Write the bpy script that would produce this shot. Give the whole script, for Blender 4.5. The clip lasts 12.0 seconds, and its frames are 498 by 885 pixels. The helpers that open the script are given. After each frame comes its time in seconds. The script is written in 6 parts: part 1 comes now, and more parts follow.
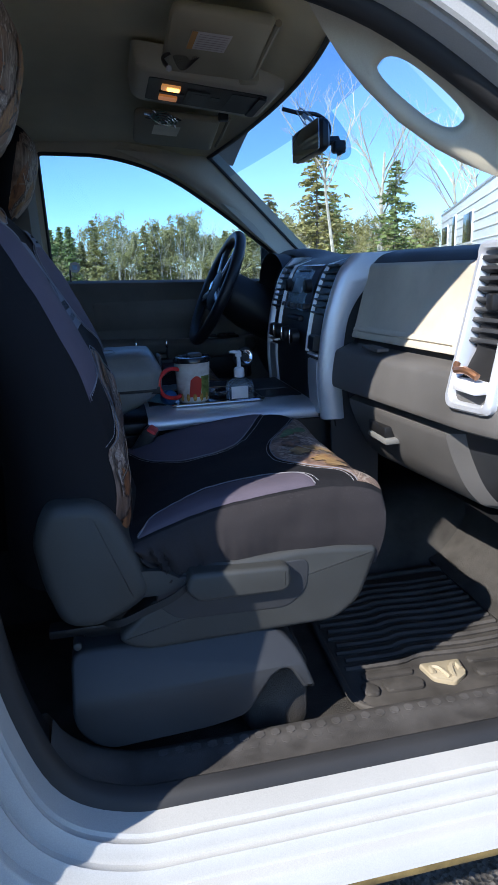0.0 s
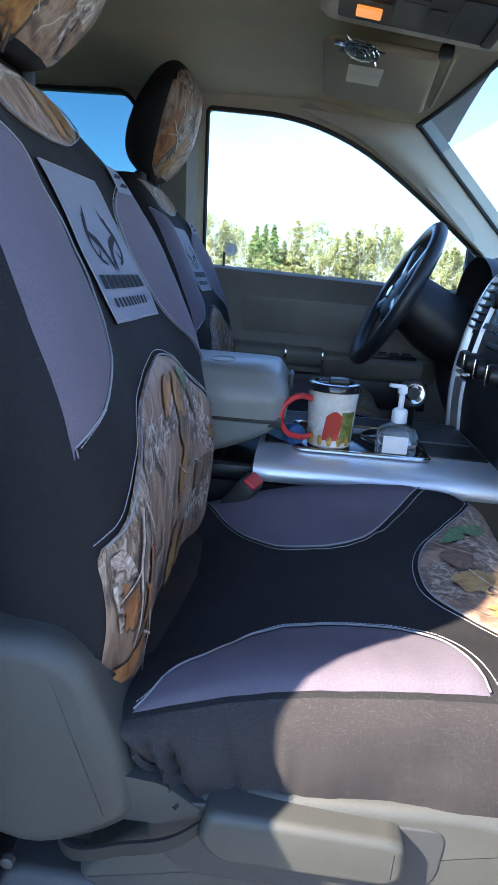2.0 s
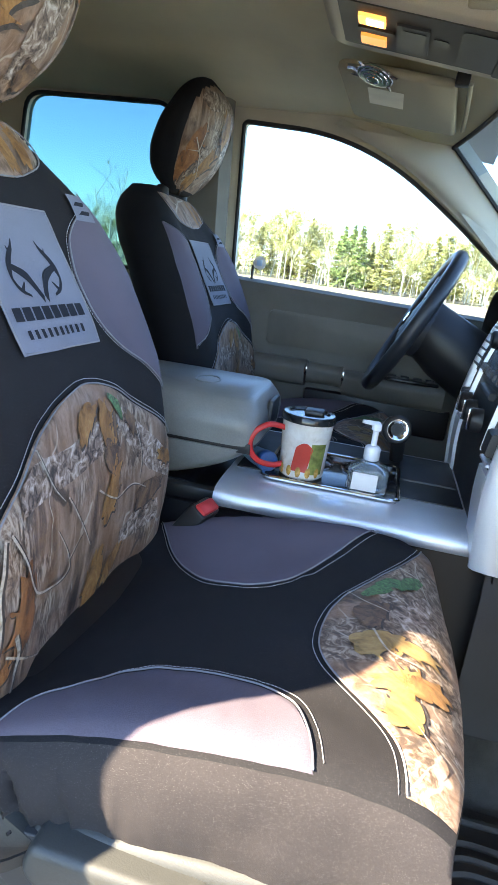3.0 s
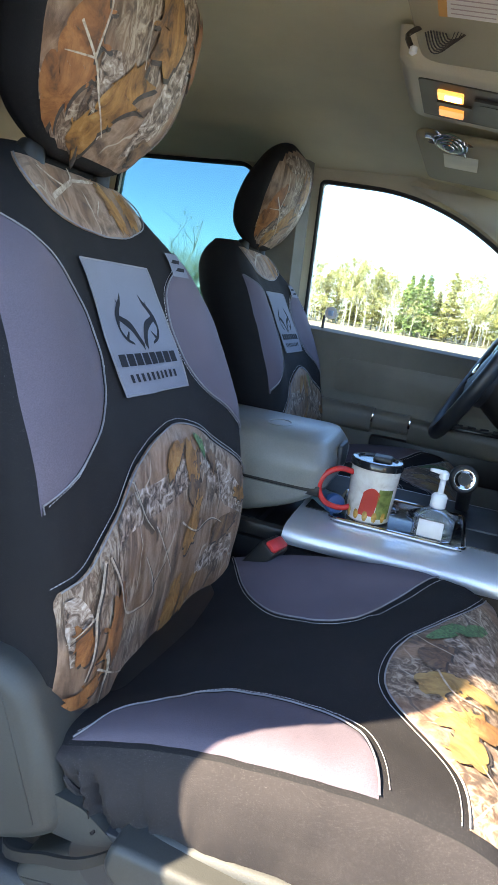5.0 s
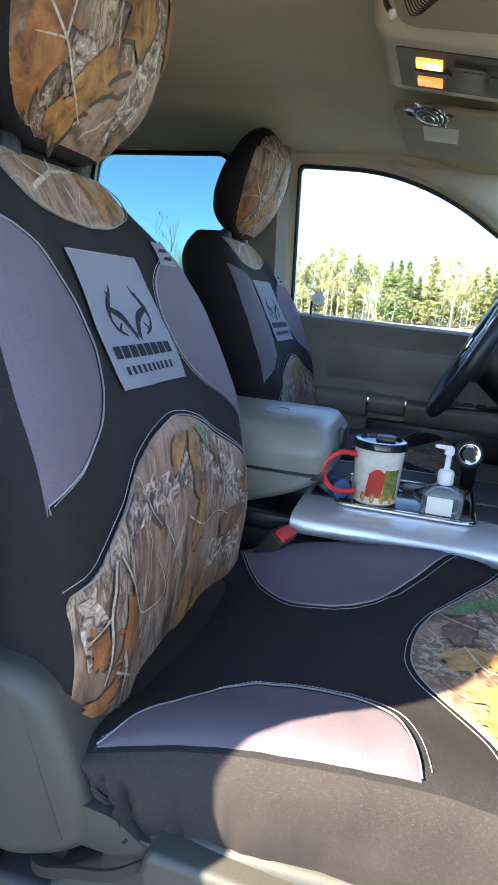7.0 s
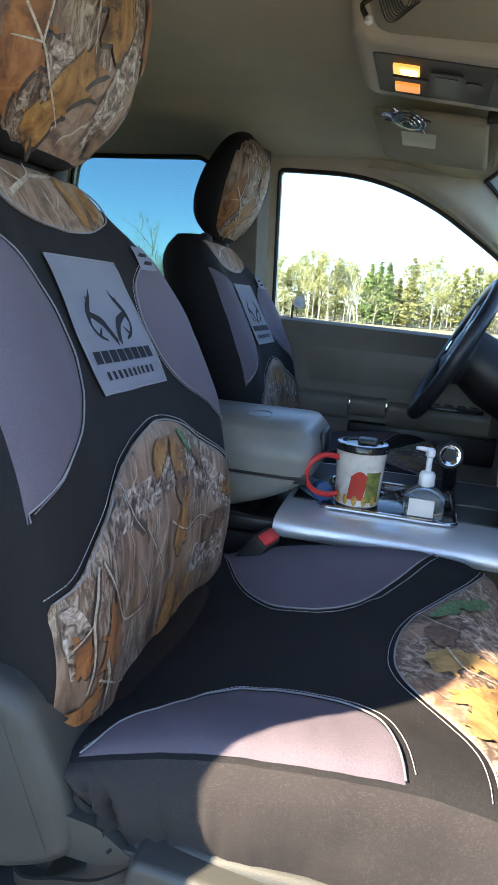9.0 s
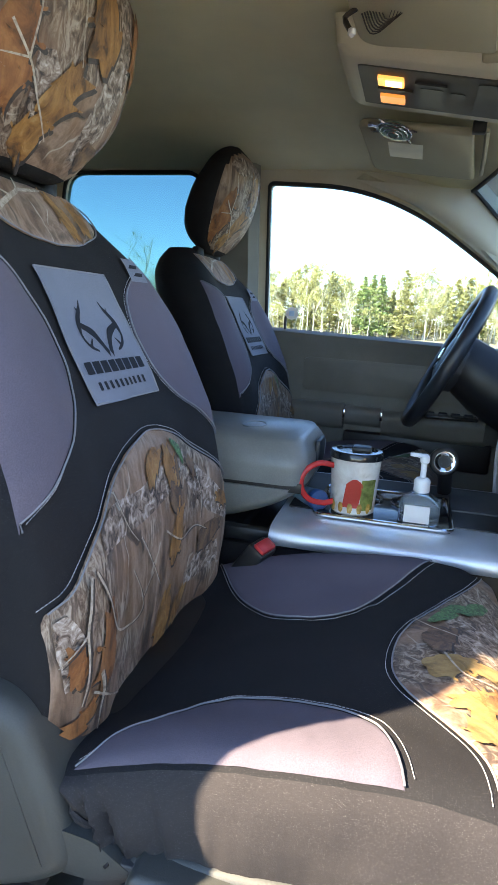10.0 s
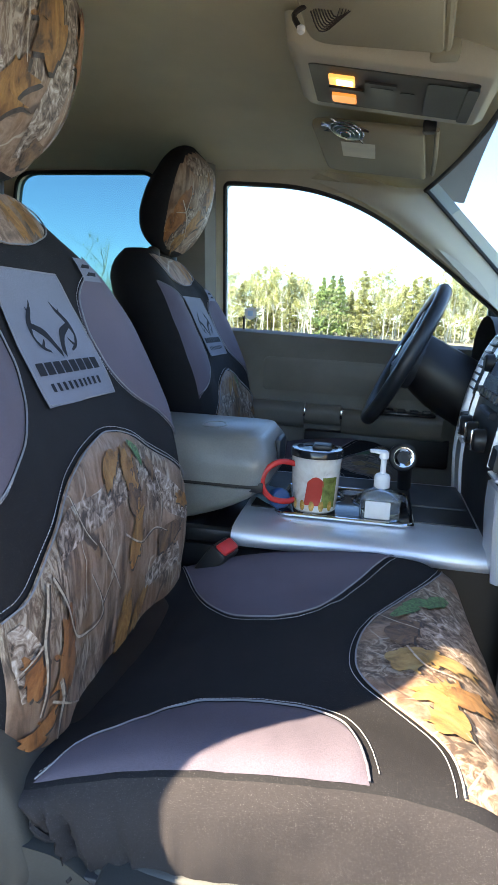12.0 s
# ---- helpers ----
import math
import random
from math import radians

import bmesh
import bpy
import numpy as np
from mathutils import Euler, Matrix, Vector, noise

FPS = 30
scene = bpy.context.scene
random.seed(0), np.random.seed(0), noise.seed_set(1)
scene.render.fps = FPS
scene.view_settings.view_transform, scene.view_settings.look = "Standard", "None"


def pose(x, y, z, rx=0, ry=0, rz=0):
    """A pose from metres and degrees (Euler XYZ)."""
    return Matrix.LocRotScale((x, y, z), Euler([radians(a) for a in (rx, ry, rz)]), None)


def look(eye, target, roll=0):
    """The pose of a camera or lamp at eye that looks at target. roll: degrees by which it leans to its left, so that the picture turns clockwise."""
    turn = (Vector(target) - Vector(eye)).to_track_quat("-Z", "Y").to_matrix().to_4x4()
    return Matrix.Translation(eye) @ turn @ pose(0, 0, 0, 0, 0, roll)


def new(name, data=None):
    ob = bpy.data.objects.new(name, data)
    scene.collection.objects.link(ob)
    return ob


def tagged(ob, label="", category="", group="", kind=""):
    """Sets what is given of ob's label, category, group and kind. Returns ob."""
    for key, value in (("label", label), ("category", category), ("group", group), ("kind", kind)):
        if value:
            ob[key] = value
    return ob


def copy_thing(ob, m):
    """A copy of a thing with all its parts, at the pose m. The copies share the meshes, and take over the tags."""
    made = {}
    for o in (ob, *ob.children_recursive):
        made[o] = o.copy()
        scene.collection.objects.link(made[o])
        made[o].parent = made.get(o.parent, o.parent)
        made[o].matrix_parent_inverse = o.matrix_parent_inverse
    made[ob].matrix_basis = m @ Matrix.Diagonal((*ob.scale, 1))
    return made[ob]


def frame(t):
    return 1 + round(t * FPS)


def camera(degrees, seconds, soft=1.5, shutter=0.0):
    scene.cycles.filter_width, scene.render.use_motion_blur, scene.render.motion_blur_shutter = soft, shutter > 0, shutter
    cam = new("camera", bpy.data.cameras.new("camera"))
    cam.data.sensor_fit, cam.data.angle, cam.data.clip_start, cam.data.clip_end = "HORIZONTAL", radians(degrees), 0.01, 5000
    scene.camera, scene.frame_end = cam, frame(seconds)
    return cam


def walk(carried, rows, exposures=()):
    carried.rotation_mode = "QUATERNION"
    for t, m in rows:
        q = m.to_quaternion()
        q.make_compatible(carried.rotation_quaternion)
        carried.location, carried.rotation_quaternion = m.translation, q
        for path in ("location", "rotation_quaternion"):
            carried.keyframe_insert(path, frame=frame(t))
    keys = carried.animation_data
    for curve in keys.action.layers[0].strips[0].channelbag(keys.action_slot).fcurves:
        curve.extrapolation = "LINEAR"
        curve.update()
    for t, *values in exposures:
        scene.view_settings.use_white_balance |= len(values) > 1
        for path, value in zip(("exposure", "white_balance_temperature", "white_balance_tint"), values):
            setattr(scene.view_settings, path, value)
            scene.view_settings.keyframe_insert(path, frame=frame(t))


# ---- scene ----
cam = camera(42.8, 12.0)
PATH = [
    (0, (-0.059, -1.442, 1.336), (0.328, 0.446, 0.804), -2.3),
    (0.5, (-0.046, -1.386, 1.273), (0.204, 0.528, 0.749), -2.6),
    (1, (-0.086, -1.328, 1.258), (0.051, 0.601, 0.746), -1.5),
    (1.5, (-0.043, -1.144, 1.237), (0.012, 0.789, 0.727), 0.9),
    (2, (0.057, -0.978, 1.307), (-0.07, 0.948, 0.782), 4.4),
    (2.5, (0.169, -0.929, 1.36), (-0.093, 0.978, 0.817), 7.7),
    (2.7, (0.199, -0.932, 1.365), (-0.098, 0.967, 0.812), 7.7),
    (4.3, (0.251, -0.991, 1.381), (-0.273, 0.87, 0.868), 8.9),
    (4.5, (0.237, -0.994, 1.38), (-0.297, 0.871, 0.894), 8.9),
    (5, (0.214, -0.999, 1.379), (-0.337, 0.87, 0.927), 8.7),
    (5.5, (0.211, -0.983, 1.367), (-0.344, 0.885, 0.916), 7.1),
    (6, (0.207, -0.988, 1.367), (-0.337, 0.883, 0.917), 5.4),
    (6.5, (0.199, -0.984, 1.36), (-0.339, 0.888, 0.907), 4.8),
    (7, (0.195, -0.985, 1.36), (-0.328, 0.89, 0.902), 4.7),
    (9, (0.196, -0.984, 1.362), (-0.277, 0.907, 0.916), 4.5),
    (9.5, (0.199, -0.99, 1.359), (-0.267, 0.912, 0.952), 4.1),
    (10, (0.202, -0.984, 1.355), (-0.268, 0.918, 0.953), 3.4),
    (10.5, (0.202, -0.981, 1.354), (-0.261, 0.923, 0.956), 3.0),
    (11, (0.202, -0.976, 1.354), (-0.265, 0.927, 0.956), 2.7),
    (11.5, (0.206, -0.972, 1.348), (-0.245, 0.936, 0.955), 2.5),
    (12, (0.206, -0.977, 1.351), (-0.152, 0.951, 0.96), 2.7),
]
walk(cam, [(t, look(eye, target, roll)) for t, eye, target, roll in PATH], [(0, 0.70, 6300, 11), (1.0, 0.81, 6200, 11), (1.5, 1.24, 6200, 11), (1.8, 1.92, 6800, 11), (2.1, 2.86, 8000, 10), (2.7, 3.16, 9000, 9), (4.3, 3.05, 9200, 9), (7, 3.00, 9300, 9), (9, 2.62, 9300, 9), (9.6, 2.62, 9300, 9), (10.3, 2.95, 9300, 9), (11.5, 3.00, 9300, 9), (12, 2.78, 9200, 9)])
# ---------------------------------------------------------------- world, sun
SUN_TRAVEL = Vector((1.0, 0.70, -1.0)).normalized()
world = bpy.data.worlds.new("sky")
scene.world = world
world.use_nodes = True
wn = world.node_tree
sky = wn.nodes.new("ShaderNodeTexSky")
sky.sky_type = "NISHITA"
sky.sun_disc = False
sky.sun_elevation = math.asin(-SUN_TRAVEL.z)
sky.sun_rotation = math.atan2(-SUN_TRAVEL.x, -SUN_TRAVEL.y)
sky.air_density, sky.dust_density, sky.ozone_density = 1.0, 0.0, 6.0
sky.altitude = 2500
background = wn.nodes["Background"]
background.inputs["Strength"].default_value = 0.17
wn.links.new(sky.outputs[0], background.inputs["Color"])
sun = new("sun", bpy.data.lights.new("sun", "SUN"))
sun.data.energy, sun.data.angle, sun.data.color = 5.0, radians(0.53), (1.0, 0.95, 0.88)
sun.matrix_world = look((0, 0, 30), Vector((0, 0, 30)) + SUN_TRAVEL)


# ---------------------------------------------------------------- materials
def node(tree, kind, **inputs):
    n = tree.nodes.new(kind)
    for key, value in inputs.items():
        n.inputs[key.replace("_", " ")].default_value = value
    return n


def ramp(tree, source, stops):
    r = tree.nodes.new("ShaderNodeValToRGB")
    while len(r.color_ramp.elements) < len(stops):
        r.color_ramp.elements.new(0.5)
    for e, (p, c) in zip(r.color_ramp.elements, stops):
        e.position, e.color = p, (*c, 1) if len(c) == 3 else c
    tree.links.new(source, r.inputs[0])
    return r.outputs[0]


def mix(tree, kind, fac, a, b):
    m = tree.nodes.new("ShaderNodeMixRGB")
    m.blend_type = kind
    for slot, v in ((0, fac), (1, a), (2, b)):
        if isinstance(v, (int, float)):
            m.inputs[slot].default_value = v
        elif isinstance(v, tuple):
            m.inputs[slot].default_value = (*v, 1)
        else:
            tree.links.new(v, m.inputs[slot])
    return m.outputs[0]


def coords(tree, scale=(1, 1, 1), turn=(0, 0, 0)):
    c = tree.nodes.new("ShaderNodeTexCoord")
    m = tree.nodes.new("ShaderNodeMapping")
    m.inputs["Scale"].default_value = scale
    m.inputs["Rotation"].default_value = turn
    tree.links.new(c.outputs["Object"], m.inputs[0])
    return m.outputs[0]


def noise_out(tree, vec, scale, detail=4, rough=0.55, distortion=0.0):
    n = node(tree, "ShaderNodeTexNoise", Scale=scale, Detail=detail, Roughness=rough, Distortion=distortion)
    tree.links.new(vec, n.inputs["Vector"])
    return n.outputs["Fac"]


def base(name):
    m = bpy.data.materials.new(name)
    m.use_nodes = True
    return m, m.node_tree, m.node_tree.nodes["Principled BSDF"]


def bump(tree, shader, height, strength, distance):
    b = node(tree, "ShaderNodeBump", Strength=strength, Distance=distance)
    tree.links.new(height, b.inputs["Height"])
    tree.links.new(b.outputs[0], shader.inputs["Normal"])


def plain(name, color, rough=0.5, metal=0.0, grain=600, relief=0.15, stain=6, vary=0.18, spec=0.5, fine=0.0004):
    """A surface with a fine grain in relief and slow stains in its colour and gloss."""
    m, t, s = base(name)
    v = coords(t)
    slow = noise_out(t, v, stain, 5, 0.6)
    quick = noise_out(t, v, grain, 3)
    dark = tuple(c * (1 - vary) for c in color)
    light = tuple(min(1, c * (1 + vary)) for c in color)
    tint = ramp(t, slow, [(0.3, dark), (0.7, light)])
    tint = mix(t, "OVERLAY", 0.18, tint, quick)
    t.links.new(tint, s.inputs["Base Color"])
    gloss = ramp(t, slow, [(0.3, (rough * 0.85,) * 3), (0.7, (min(1, rough * 1.15),) * 3)])
    t.links.new(gloss, s.inputs["Roughness"])
    s.inputs["Metallic"].default_value = metal
    s.inputs["Specular IOR Level"].default_value = spec
    bump(t, s, quick, relief, fine)
    return m


def fabric(name, color, weave=900, sheen=0.0, folds=0.5, flecks=0.0, spec=0.15):
    """Woven cloth: fine thread, broad soft folds, slow colour change, and pale flecks painted for the nap's sparkle in
    sun.
    """
    m, t, s = base(name)
    v = coords(t)
    fold = noise_out(t, coords(t, (1.0, 0.5, 1.4)), 13, 1.2, 0.4, 0.5)
    thread = noise_out(t, v, weave, 2)
    slow = noise_out(t, v, 5, 4)
    tint = ramp(t, slow, [(0.3, tuple(c * 0.85 for c in color)), (0.7, tuple(c * 1.15 for c in color))])
    tint = mix(t, "OVERLAY", 0.4, tint, thread)
    if flecks:
        for size, wide in ((900.0, 0.34), (420.0, 0.15)):
            spots = node(t, "ShaderNodeTexVoronoi", Scale=size)
            t.links.new(v, spots.inputs["Vector"])
            f = ramp(t, spots.outputs["Distance"], [(0.0, (1, 1, 1)), (wide, (0, 0, 0))])
            cell = t.nodes.new("ShaderNodeSeparateColor")
            t.links.new(spots.outputs["Color"], cell.inputs[0])
            f = mix(t, "MULTIPLY", 1.0, f, ramp(t, cell.outputs[0], [(0.55, (0, 0, 0)), (1.0, (flecks,) * 3)]))
            tint = mix(t, "MIX", f, tint, (0.30, 0.28, 0.28))
    t.links.new(tint, s.inputs["Base Color"])
    s.inputs["Roughness"].default_value = 0.85
    s.inputs["Sheen Weight"].default_value = sheen
    s.inputs["Specular IOR Level"].default_value = spec
    bump(t, s, mix(t, "ADD", 0.05, fold, thread), folds, 0.012)
    return m


def camouflage(name):
    """Printed woodland cloth: greige ground with soft upright bark streaks, dim stems and fine speckle."""
    m, t, s = base(name)
    v = coords(t)
    warp = node(t, "ShaderNodeTexNoise", Scale=9.0, Detail=3.0)
    t.links.new(v, warp.inputs["Vector"])
    streak = noise_out(t, coords(t, (1.0, 1.0, 0.16), (0.25, 0.2, 0.2)), 30, 5, 0.6, 0.5)
    tint = ramp(t, streak, [(0.30, (0.040, 0.022, 0.015)), (0.42, (0.150, 0.086, 0.058)), (0.54, (0.300, 0.200, 0.150)), (0.60, (0.205, 0.125, 0.088)), (0.70, (0.075, 0.042, 0.030))])
    slow = noise_out(t, v, 11, 3, 0.5, 0.6)
    tint = mix(t, "MIX", ramp(t, slow, [(0.44, (0, 0, 0)), (0.60, (0.55, 0.55, 0.55))]), tint, (0.20, 0.092, 0.040))
    bark = noise_out(t, coords(t, (1.0, 1.0, 0.3), (0.2, 0.3, 0.1)), 95, 5, 0.7, 1.2)
    plates = ramp(t, bark, [(0.40, (0.030, 0.019, 0.015)), (0.49, (0.15, 0.10, 0.075)), (0.60, (0.40, 0.33, 0.27))])
    tint = mix(t, "MIX", ramp(t, noise_out(t, v, 8, 2, 0.4), [(0.50, (0, 0, 0)), (0.56, (0.75, 0.75, 0.75))]), tint, plates)
    for size, stretch, turn, colour, wide in ((9.0, (1, 1, 0.32), (0.4, 0.5, 0.2), (0.060, 0.040, 0.032), 0.020), (11.0, (1, 1, 0.4), (0.2, 0.7, 0.4), (0.42, 0.36, 0.30), 0.014)):
        vec = mix(t, "ADD", 0.07, coords(t, stretch, turn), warp.outputs["Color"])
        twig = node(t, "ShaderNodeTexVoronoi", Scale=size)
        twig.feature = "DISTANCE_TO_EDGE"
        t.links.new(vec, twig.inputs["Vector"])
        line = ramp(t, twig.outputs["Distance"], [(wide * 0.5, (1, 1, 1)), (wide, (0, 0, 0))])
        part_of = ramp(t, noise_out(t, v, 14, 2), [(0.50, (0, 0, 0)), (0.56, (0.8, 0.8, 0.8))])
        tint = mix(t, "MIX", mix(t, "MULTIPLY", 1.0, line, part_of), tint, colour)
    cloth_print(t, s, v, tint)
    return m


def cloth_print(t, s, v, tint):
    """Finish of a print on woven cloth, with soft folds."""
    tint = mix(t, "OVERLAY", 0.3, tint, noise_out(t, v, 170, 4, 0.7))
    t.links.new(tint, s.inputs["Base Color"])
    s.inputs["Roughness"].default_value = 0.62
    s.inputs["Sheen Weight"].default_value = 0.04
    fold = noise_out(t, coords(t, (1, 0.6, 1.2)), 14, 3, 0.5, 0.6)
    bump(t, s, mix(t, "ADD", 0.08, fold, noise_out(t, v, 900, 2)), 0.4, 0.012)


def print_ink(name, stops, scale, stretch=(1, 1, 1), turn=(0.3, 0.4, 0.2), swirl=1.0):
    """One colour family of the woodland print, mottled along its grain."""
    m, t, s = base(name)
    v = coords(t)
    tint = ramp(t, noise_out(t, coords(t, stretch, turn), scale, 5, 0.65, swirl), stops)
    cloth_print(t, s, v, tint)
    return m


def glass(name, tint, rough=0.0, gloss=0.035):
    """A thin pane: it lets light through straight, and mirrors a little."""
    m, t, s = base(name)
    t.nodes.remove(s)
    clear = node(t, "ShaderNodeBsdfTransparent", Color=(*tint, 1))
    shine = node(t, "ShaderNodeBsdfGlossy", Roughness=rough)
    both = t.nodes.new("ShaderNodeMixShader")
    both.inputs[0].default_value = gloss
    t.links.new(clear.outputs[0], both.inputs[1])
    t.links.new(shine.outputs[0], both.inputs[2])
    t.links.new(both.outputs[0], t.nodes["Material Output"].inputs[0])
    return m


def lamp_material(name, color, strength):
    m, t, s = base(name)
    s.inputs["Base Color"].default_value = (*color, 1)
    s.inputs["Roughness"].default_value = 0.3
    s.inputs["Emission Color"].default_value = (*color, 1)
    s.inputs["Emission Strength"].default_value = strength
    return m


CHARCOAL = fabric("charcoal cloth", (0.0150, 0.0148, 0.0172), folds=0.35, flecks=0.35)
# Same dusty charcoal cloth, its colour raised to stand for sunlight on the skirt.
SKIRT = fabric("dusty black cloth", (0.031, 0.0280, 0.0300), folds=0.4, flecks=0.7)
GREY_CLOTH = fabric("grey violet cloth", (0.105, 0.090, 0.118), folds=0.3, spec=0.25)
PATCH_CLOTH = fabric("pale grey badge cloth", (0.165, 0.178, 0.225), folds=0.2, spec=0.25)
INK = fabric("dark print", (0.018, 0.02, 0.027), folds=0.2)
THREAD = plain("white thread", (0.40, 0.40, 0.43), 0.7, grain=1500)
PIPING = plain("grey piping", (0.20, 0.20, 0.225), 0.7, grain=1500)
CAMO = camouflage("woodland print cloth")
BARK_PRINT = print_ink("printed bark", [(0.36, (0.030, 0.020, 0.017)), (0.44, (0.13, 0.083, 0.064)), (0.53, (0.27, 0.205, 0.170)), (0.62, (0.46, 0.39, 0.35)), (0.72, (0.60, 0.55, 0.51))], 70, swirl=1.2)
LEAF_PRINTS = [print_ink("printed leaf", [(0.34, (0.060, 0.026, 0.012)), (0.44, (0.20, 0.086, 0.024)), (0.56, (0.31, 0.145, 0.042)), (0.70, (0.40, 0.23, 0.09))], 34, (1, 1, 0.5)), print_ink("printed shaded leaf", [(0.36, (0.040, 0.024, 0.020)), (0.50, (0.12, 0.066, 0.042)), (0.66, (0.24, 0.130, 0.065))], 40, (1, 1, 0.5)), print_ink("printed red brown leaf", [(0.34, (0.070, 0.026, 0.012)), (0.46, (0.20, 0.070, 0.022)), (0.60, (0.30, 0.120, 0.042)), (0.75, (0.20, 0.10, 0.06))], 34, (1, 1, 0.5)), print_ink("printed golden leaf", [(0.34, (0.10, 0.054, 0.018)), (0.46, (0.26, 0.150, 0.048)), (0.60, (0.36, 0.225, 0.085)), (0.74, (0.26, 0.15, 0.055))], 30, (0.6, 1, 1))]
DARK_PRINT = print_ink("printed leaf shadow", [(0.35, (0.024, 0.018, 0.019)), (0.65, (0.060, 0.044, 0.040))], 60)
TWIG_PRINT = print_ink("printed twig", [(0.35, (0.22, 0.165, 0.13)), (0.6, (0.48, 0.41, 0.34))], 120)
MOSS_PRINT = print_ink("printed moss", [(0.40, (0.035, 0.05, 0.022)), (0.50, (0.055, 0.15, 0.055)), (0.64, (0.11, 0.24, 0.09))], 130, swirl=2.0)
DARK_PLASTIC = plain("slate plastic", (0.030, 0.032, 0.036), 0.52, relief=0.35, fine=0.0005)
BLACK_PLASTIC = plain("black plastic", (0.012, 0.012, 0.013), 0.45, relief=0.3)
GREY_PLASTIC = plain("grey seat plastic", (0.042, 0.044, 0.043), 0.5, relief=0.35, fine=0.0005)
TAUPE_PLASTIC = plain("taupe door plastic", (0.17, 0.155, 0.132), 0.55, relief=0.35, fine=0.0005)
ARM_PLASTIC = plain("stone grey vinyl", (0.20, 0.20, 0.19), 0.36, relief=0.4, grain=420, fine=0.0006)
BEIGE_PLASTIC = plain("beige dashboard plastic", (0.60, 0.54, 0.43), 0.55, relief=0.35, fine=0.0005)
MID_PLASTIC = plain("dark grey dashboard plastic", (0.11, 0.105, 0.10), 0.55, relief=0.35, fine=0.0005)
HEADLINER = plain("beige headliner felt", (0.76, 0.69, 0.48), 0.95, grain=900, relief=0.4, vary=0.06, spec=0.1, fine=0.0006)
PILLAR_PLASTIC = plain("greige pillar plastic", (0.60, 0.55, 0.43), 0.6, relief=0.3, vary=0.06)
VISOR_CLOTH = plain("beige visor cloth", (0.44, 0.395, 0.285), 0.8, grain=900, relief=0.3, vary=0.06, spec=0.2)
SILVER = plain("satin silver paint", (0.60, 0.62, 0.66), 0.36, 0.5, relief=0.05, vary=0.05)
CHROME = plain("chrome", (0.75, 0.75, 0.76), 0.1, 1.0, relief=0.02, vary=0.04)
WHITE_PAINT = plain("white car paint", (0.44, 0.44, 0.425), 0.22, relief=0.02, vary=0.05, spec=0.6)
RUBBER = plain("black rubber", (0.016, 0.016, 0.016), 0.7, relief=0.4)
MAT_RUBBER = plain("dusty floor mat rubber", (0.055, 0.050, 0.045), 0.75, relief=0.6, stain=14, vary=0.45, fine=0.001)
CARPET = plain("dark grey carpet", (0.075, 0.070, 0.064), 0.95, grain=700, relief=1.0, stain=10, vary=0.35, spec=0.1, fine=0.003)
SILL_PLASTIC = plain("scuffed sill plastic", (0.075, 0.070, 0.066), 0.62, relief=0.5, stain=18, vary=0.35, fine=0.001)
TAN_BADGE = plain("tan moulded badge", (0.42, 0.36, 0.25), 0.55)
RED = plain("red glaze", (0.62, 0.035, 0.035), 0.2)
RED_PLASTIC = plain("red push button", (0.55, 0.03, 0.03), 0.35)
BLUE_CAP = plain("blue cap", (0.012, 0.085, 0.24), 0.35)
WHITE_PLASTIC = plain("white plastic", (0.75, 0.75, 0.76), 0.35)
PAPER = plain("cream label paper", (0.85, 0.80, 0.64), 0.6)
WHITE_PAPER = plain("white label paper", (0.74, 0.70, 0.68), 0.6)
PINK_INK = plain("faded label print", (0.45, 0.36, 0.36), 0.7)
ORANGE_INK = plain("orange label edge", (0.65, 0.33, 0.10), 0.7)
BLUE_INK = plain("pale blue decal", (0.45, 0.62, 0.78), 0.5)
RUST = plain("rusty running strip", (0.20, 0.14, 0.05), 0.8, stain=30, vary=0.5)
SEALER = plain("door seal", (0.02, 0.02, 0.021), 0.6)
LAMP_ON = lamp_material("lit map lamp", (1.0, 0.45, 0.14), 0.22)
LAMP_HALF = lamp_material("half lit map lamp", (1.0, 0.36, 0.10), 0.14)
BULB = lamp_material("lamp bulb", (1.0, 0.55, 0.13), 2.2)
WINDOW_GLASS = glass("window glass", (0.75, 0.885, 0.98))
TINTED_GLASS = glass("tinted rear glass", (0.22, 0.385, 0.44))
SHADE_GLASS = glass("blue shade band glass", (0.45, 0.62, 0.80))
SCREEN_BLUE = plain("radio face", (0.06, 0.085, 0.125), 0.25)
DARK_GLOSS = plain("dark gloss", (0.015, 0.017, 0.02), 0.12, relief=0.02)
GREEN_STONE = plain("green stones", (0.14, 0.26, 0.22), 0.2)
BROWN = plain("dark feathers", (0.025, 0.016, 0.012), 0.5)


# ---------------------------------------------------------------- mesh helpers
def part(name, bm, material, parent=None, label="", smooth=40):
    me = bpy.data.meshes.new(name)
    bmesh.ops.recalc_face_normals(bm, faces=bm.faces[:])
    bm.to_mesh(me)
    bm.free()
    for m in material if isinstance(material, (list, tuple)) else [material]:
        me.materials.append(m)
    if smooth:
        me.shade_smooth()
        me.set_sharp_from_angle(angle=radians(smooth))
    ob = new(name, me)
    if parent is not None:
        ob.parent = parent
        if parent.type == "EMPTY":
            ob.matrix_parent_inverse = Matrix.Translation(-parent.location)
    if label:
        ob["label"] = label
    return ob


def thing(name, at, label, category, group="", kind=""):
    ob = new(name)
    ob.location = at
    ob.empty_display_size = 0.05
    return tagged(ob, label, category, group, kind)


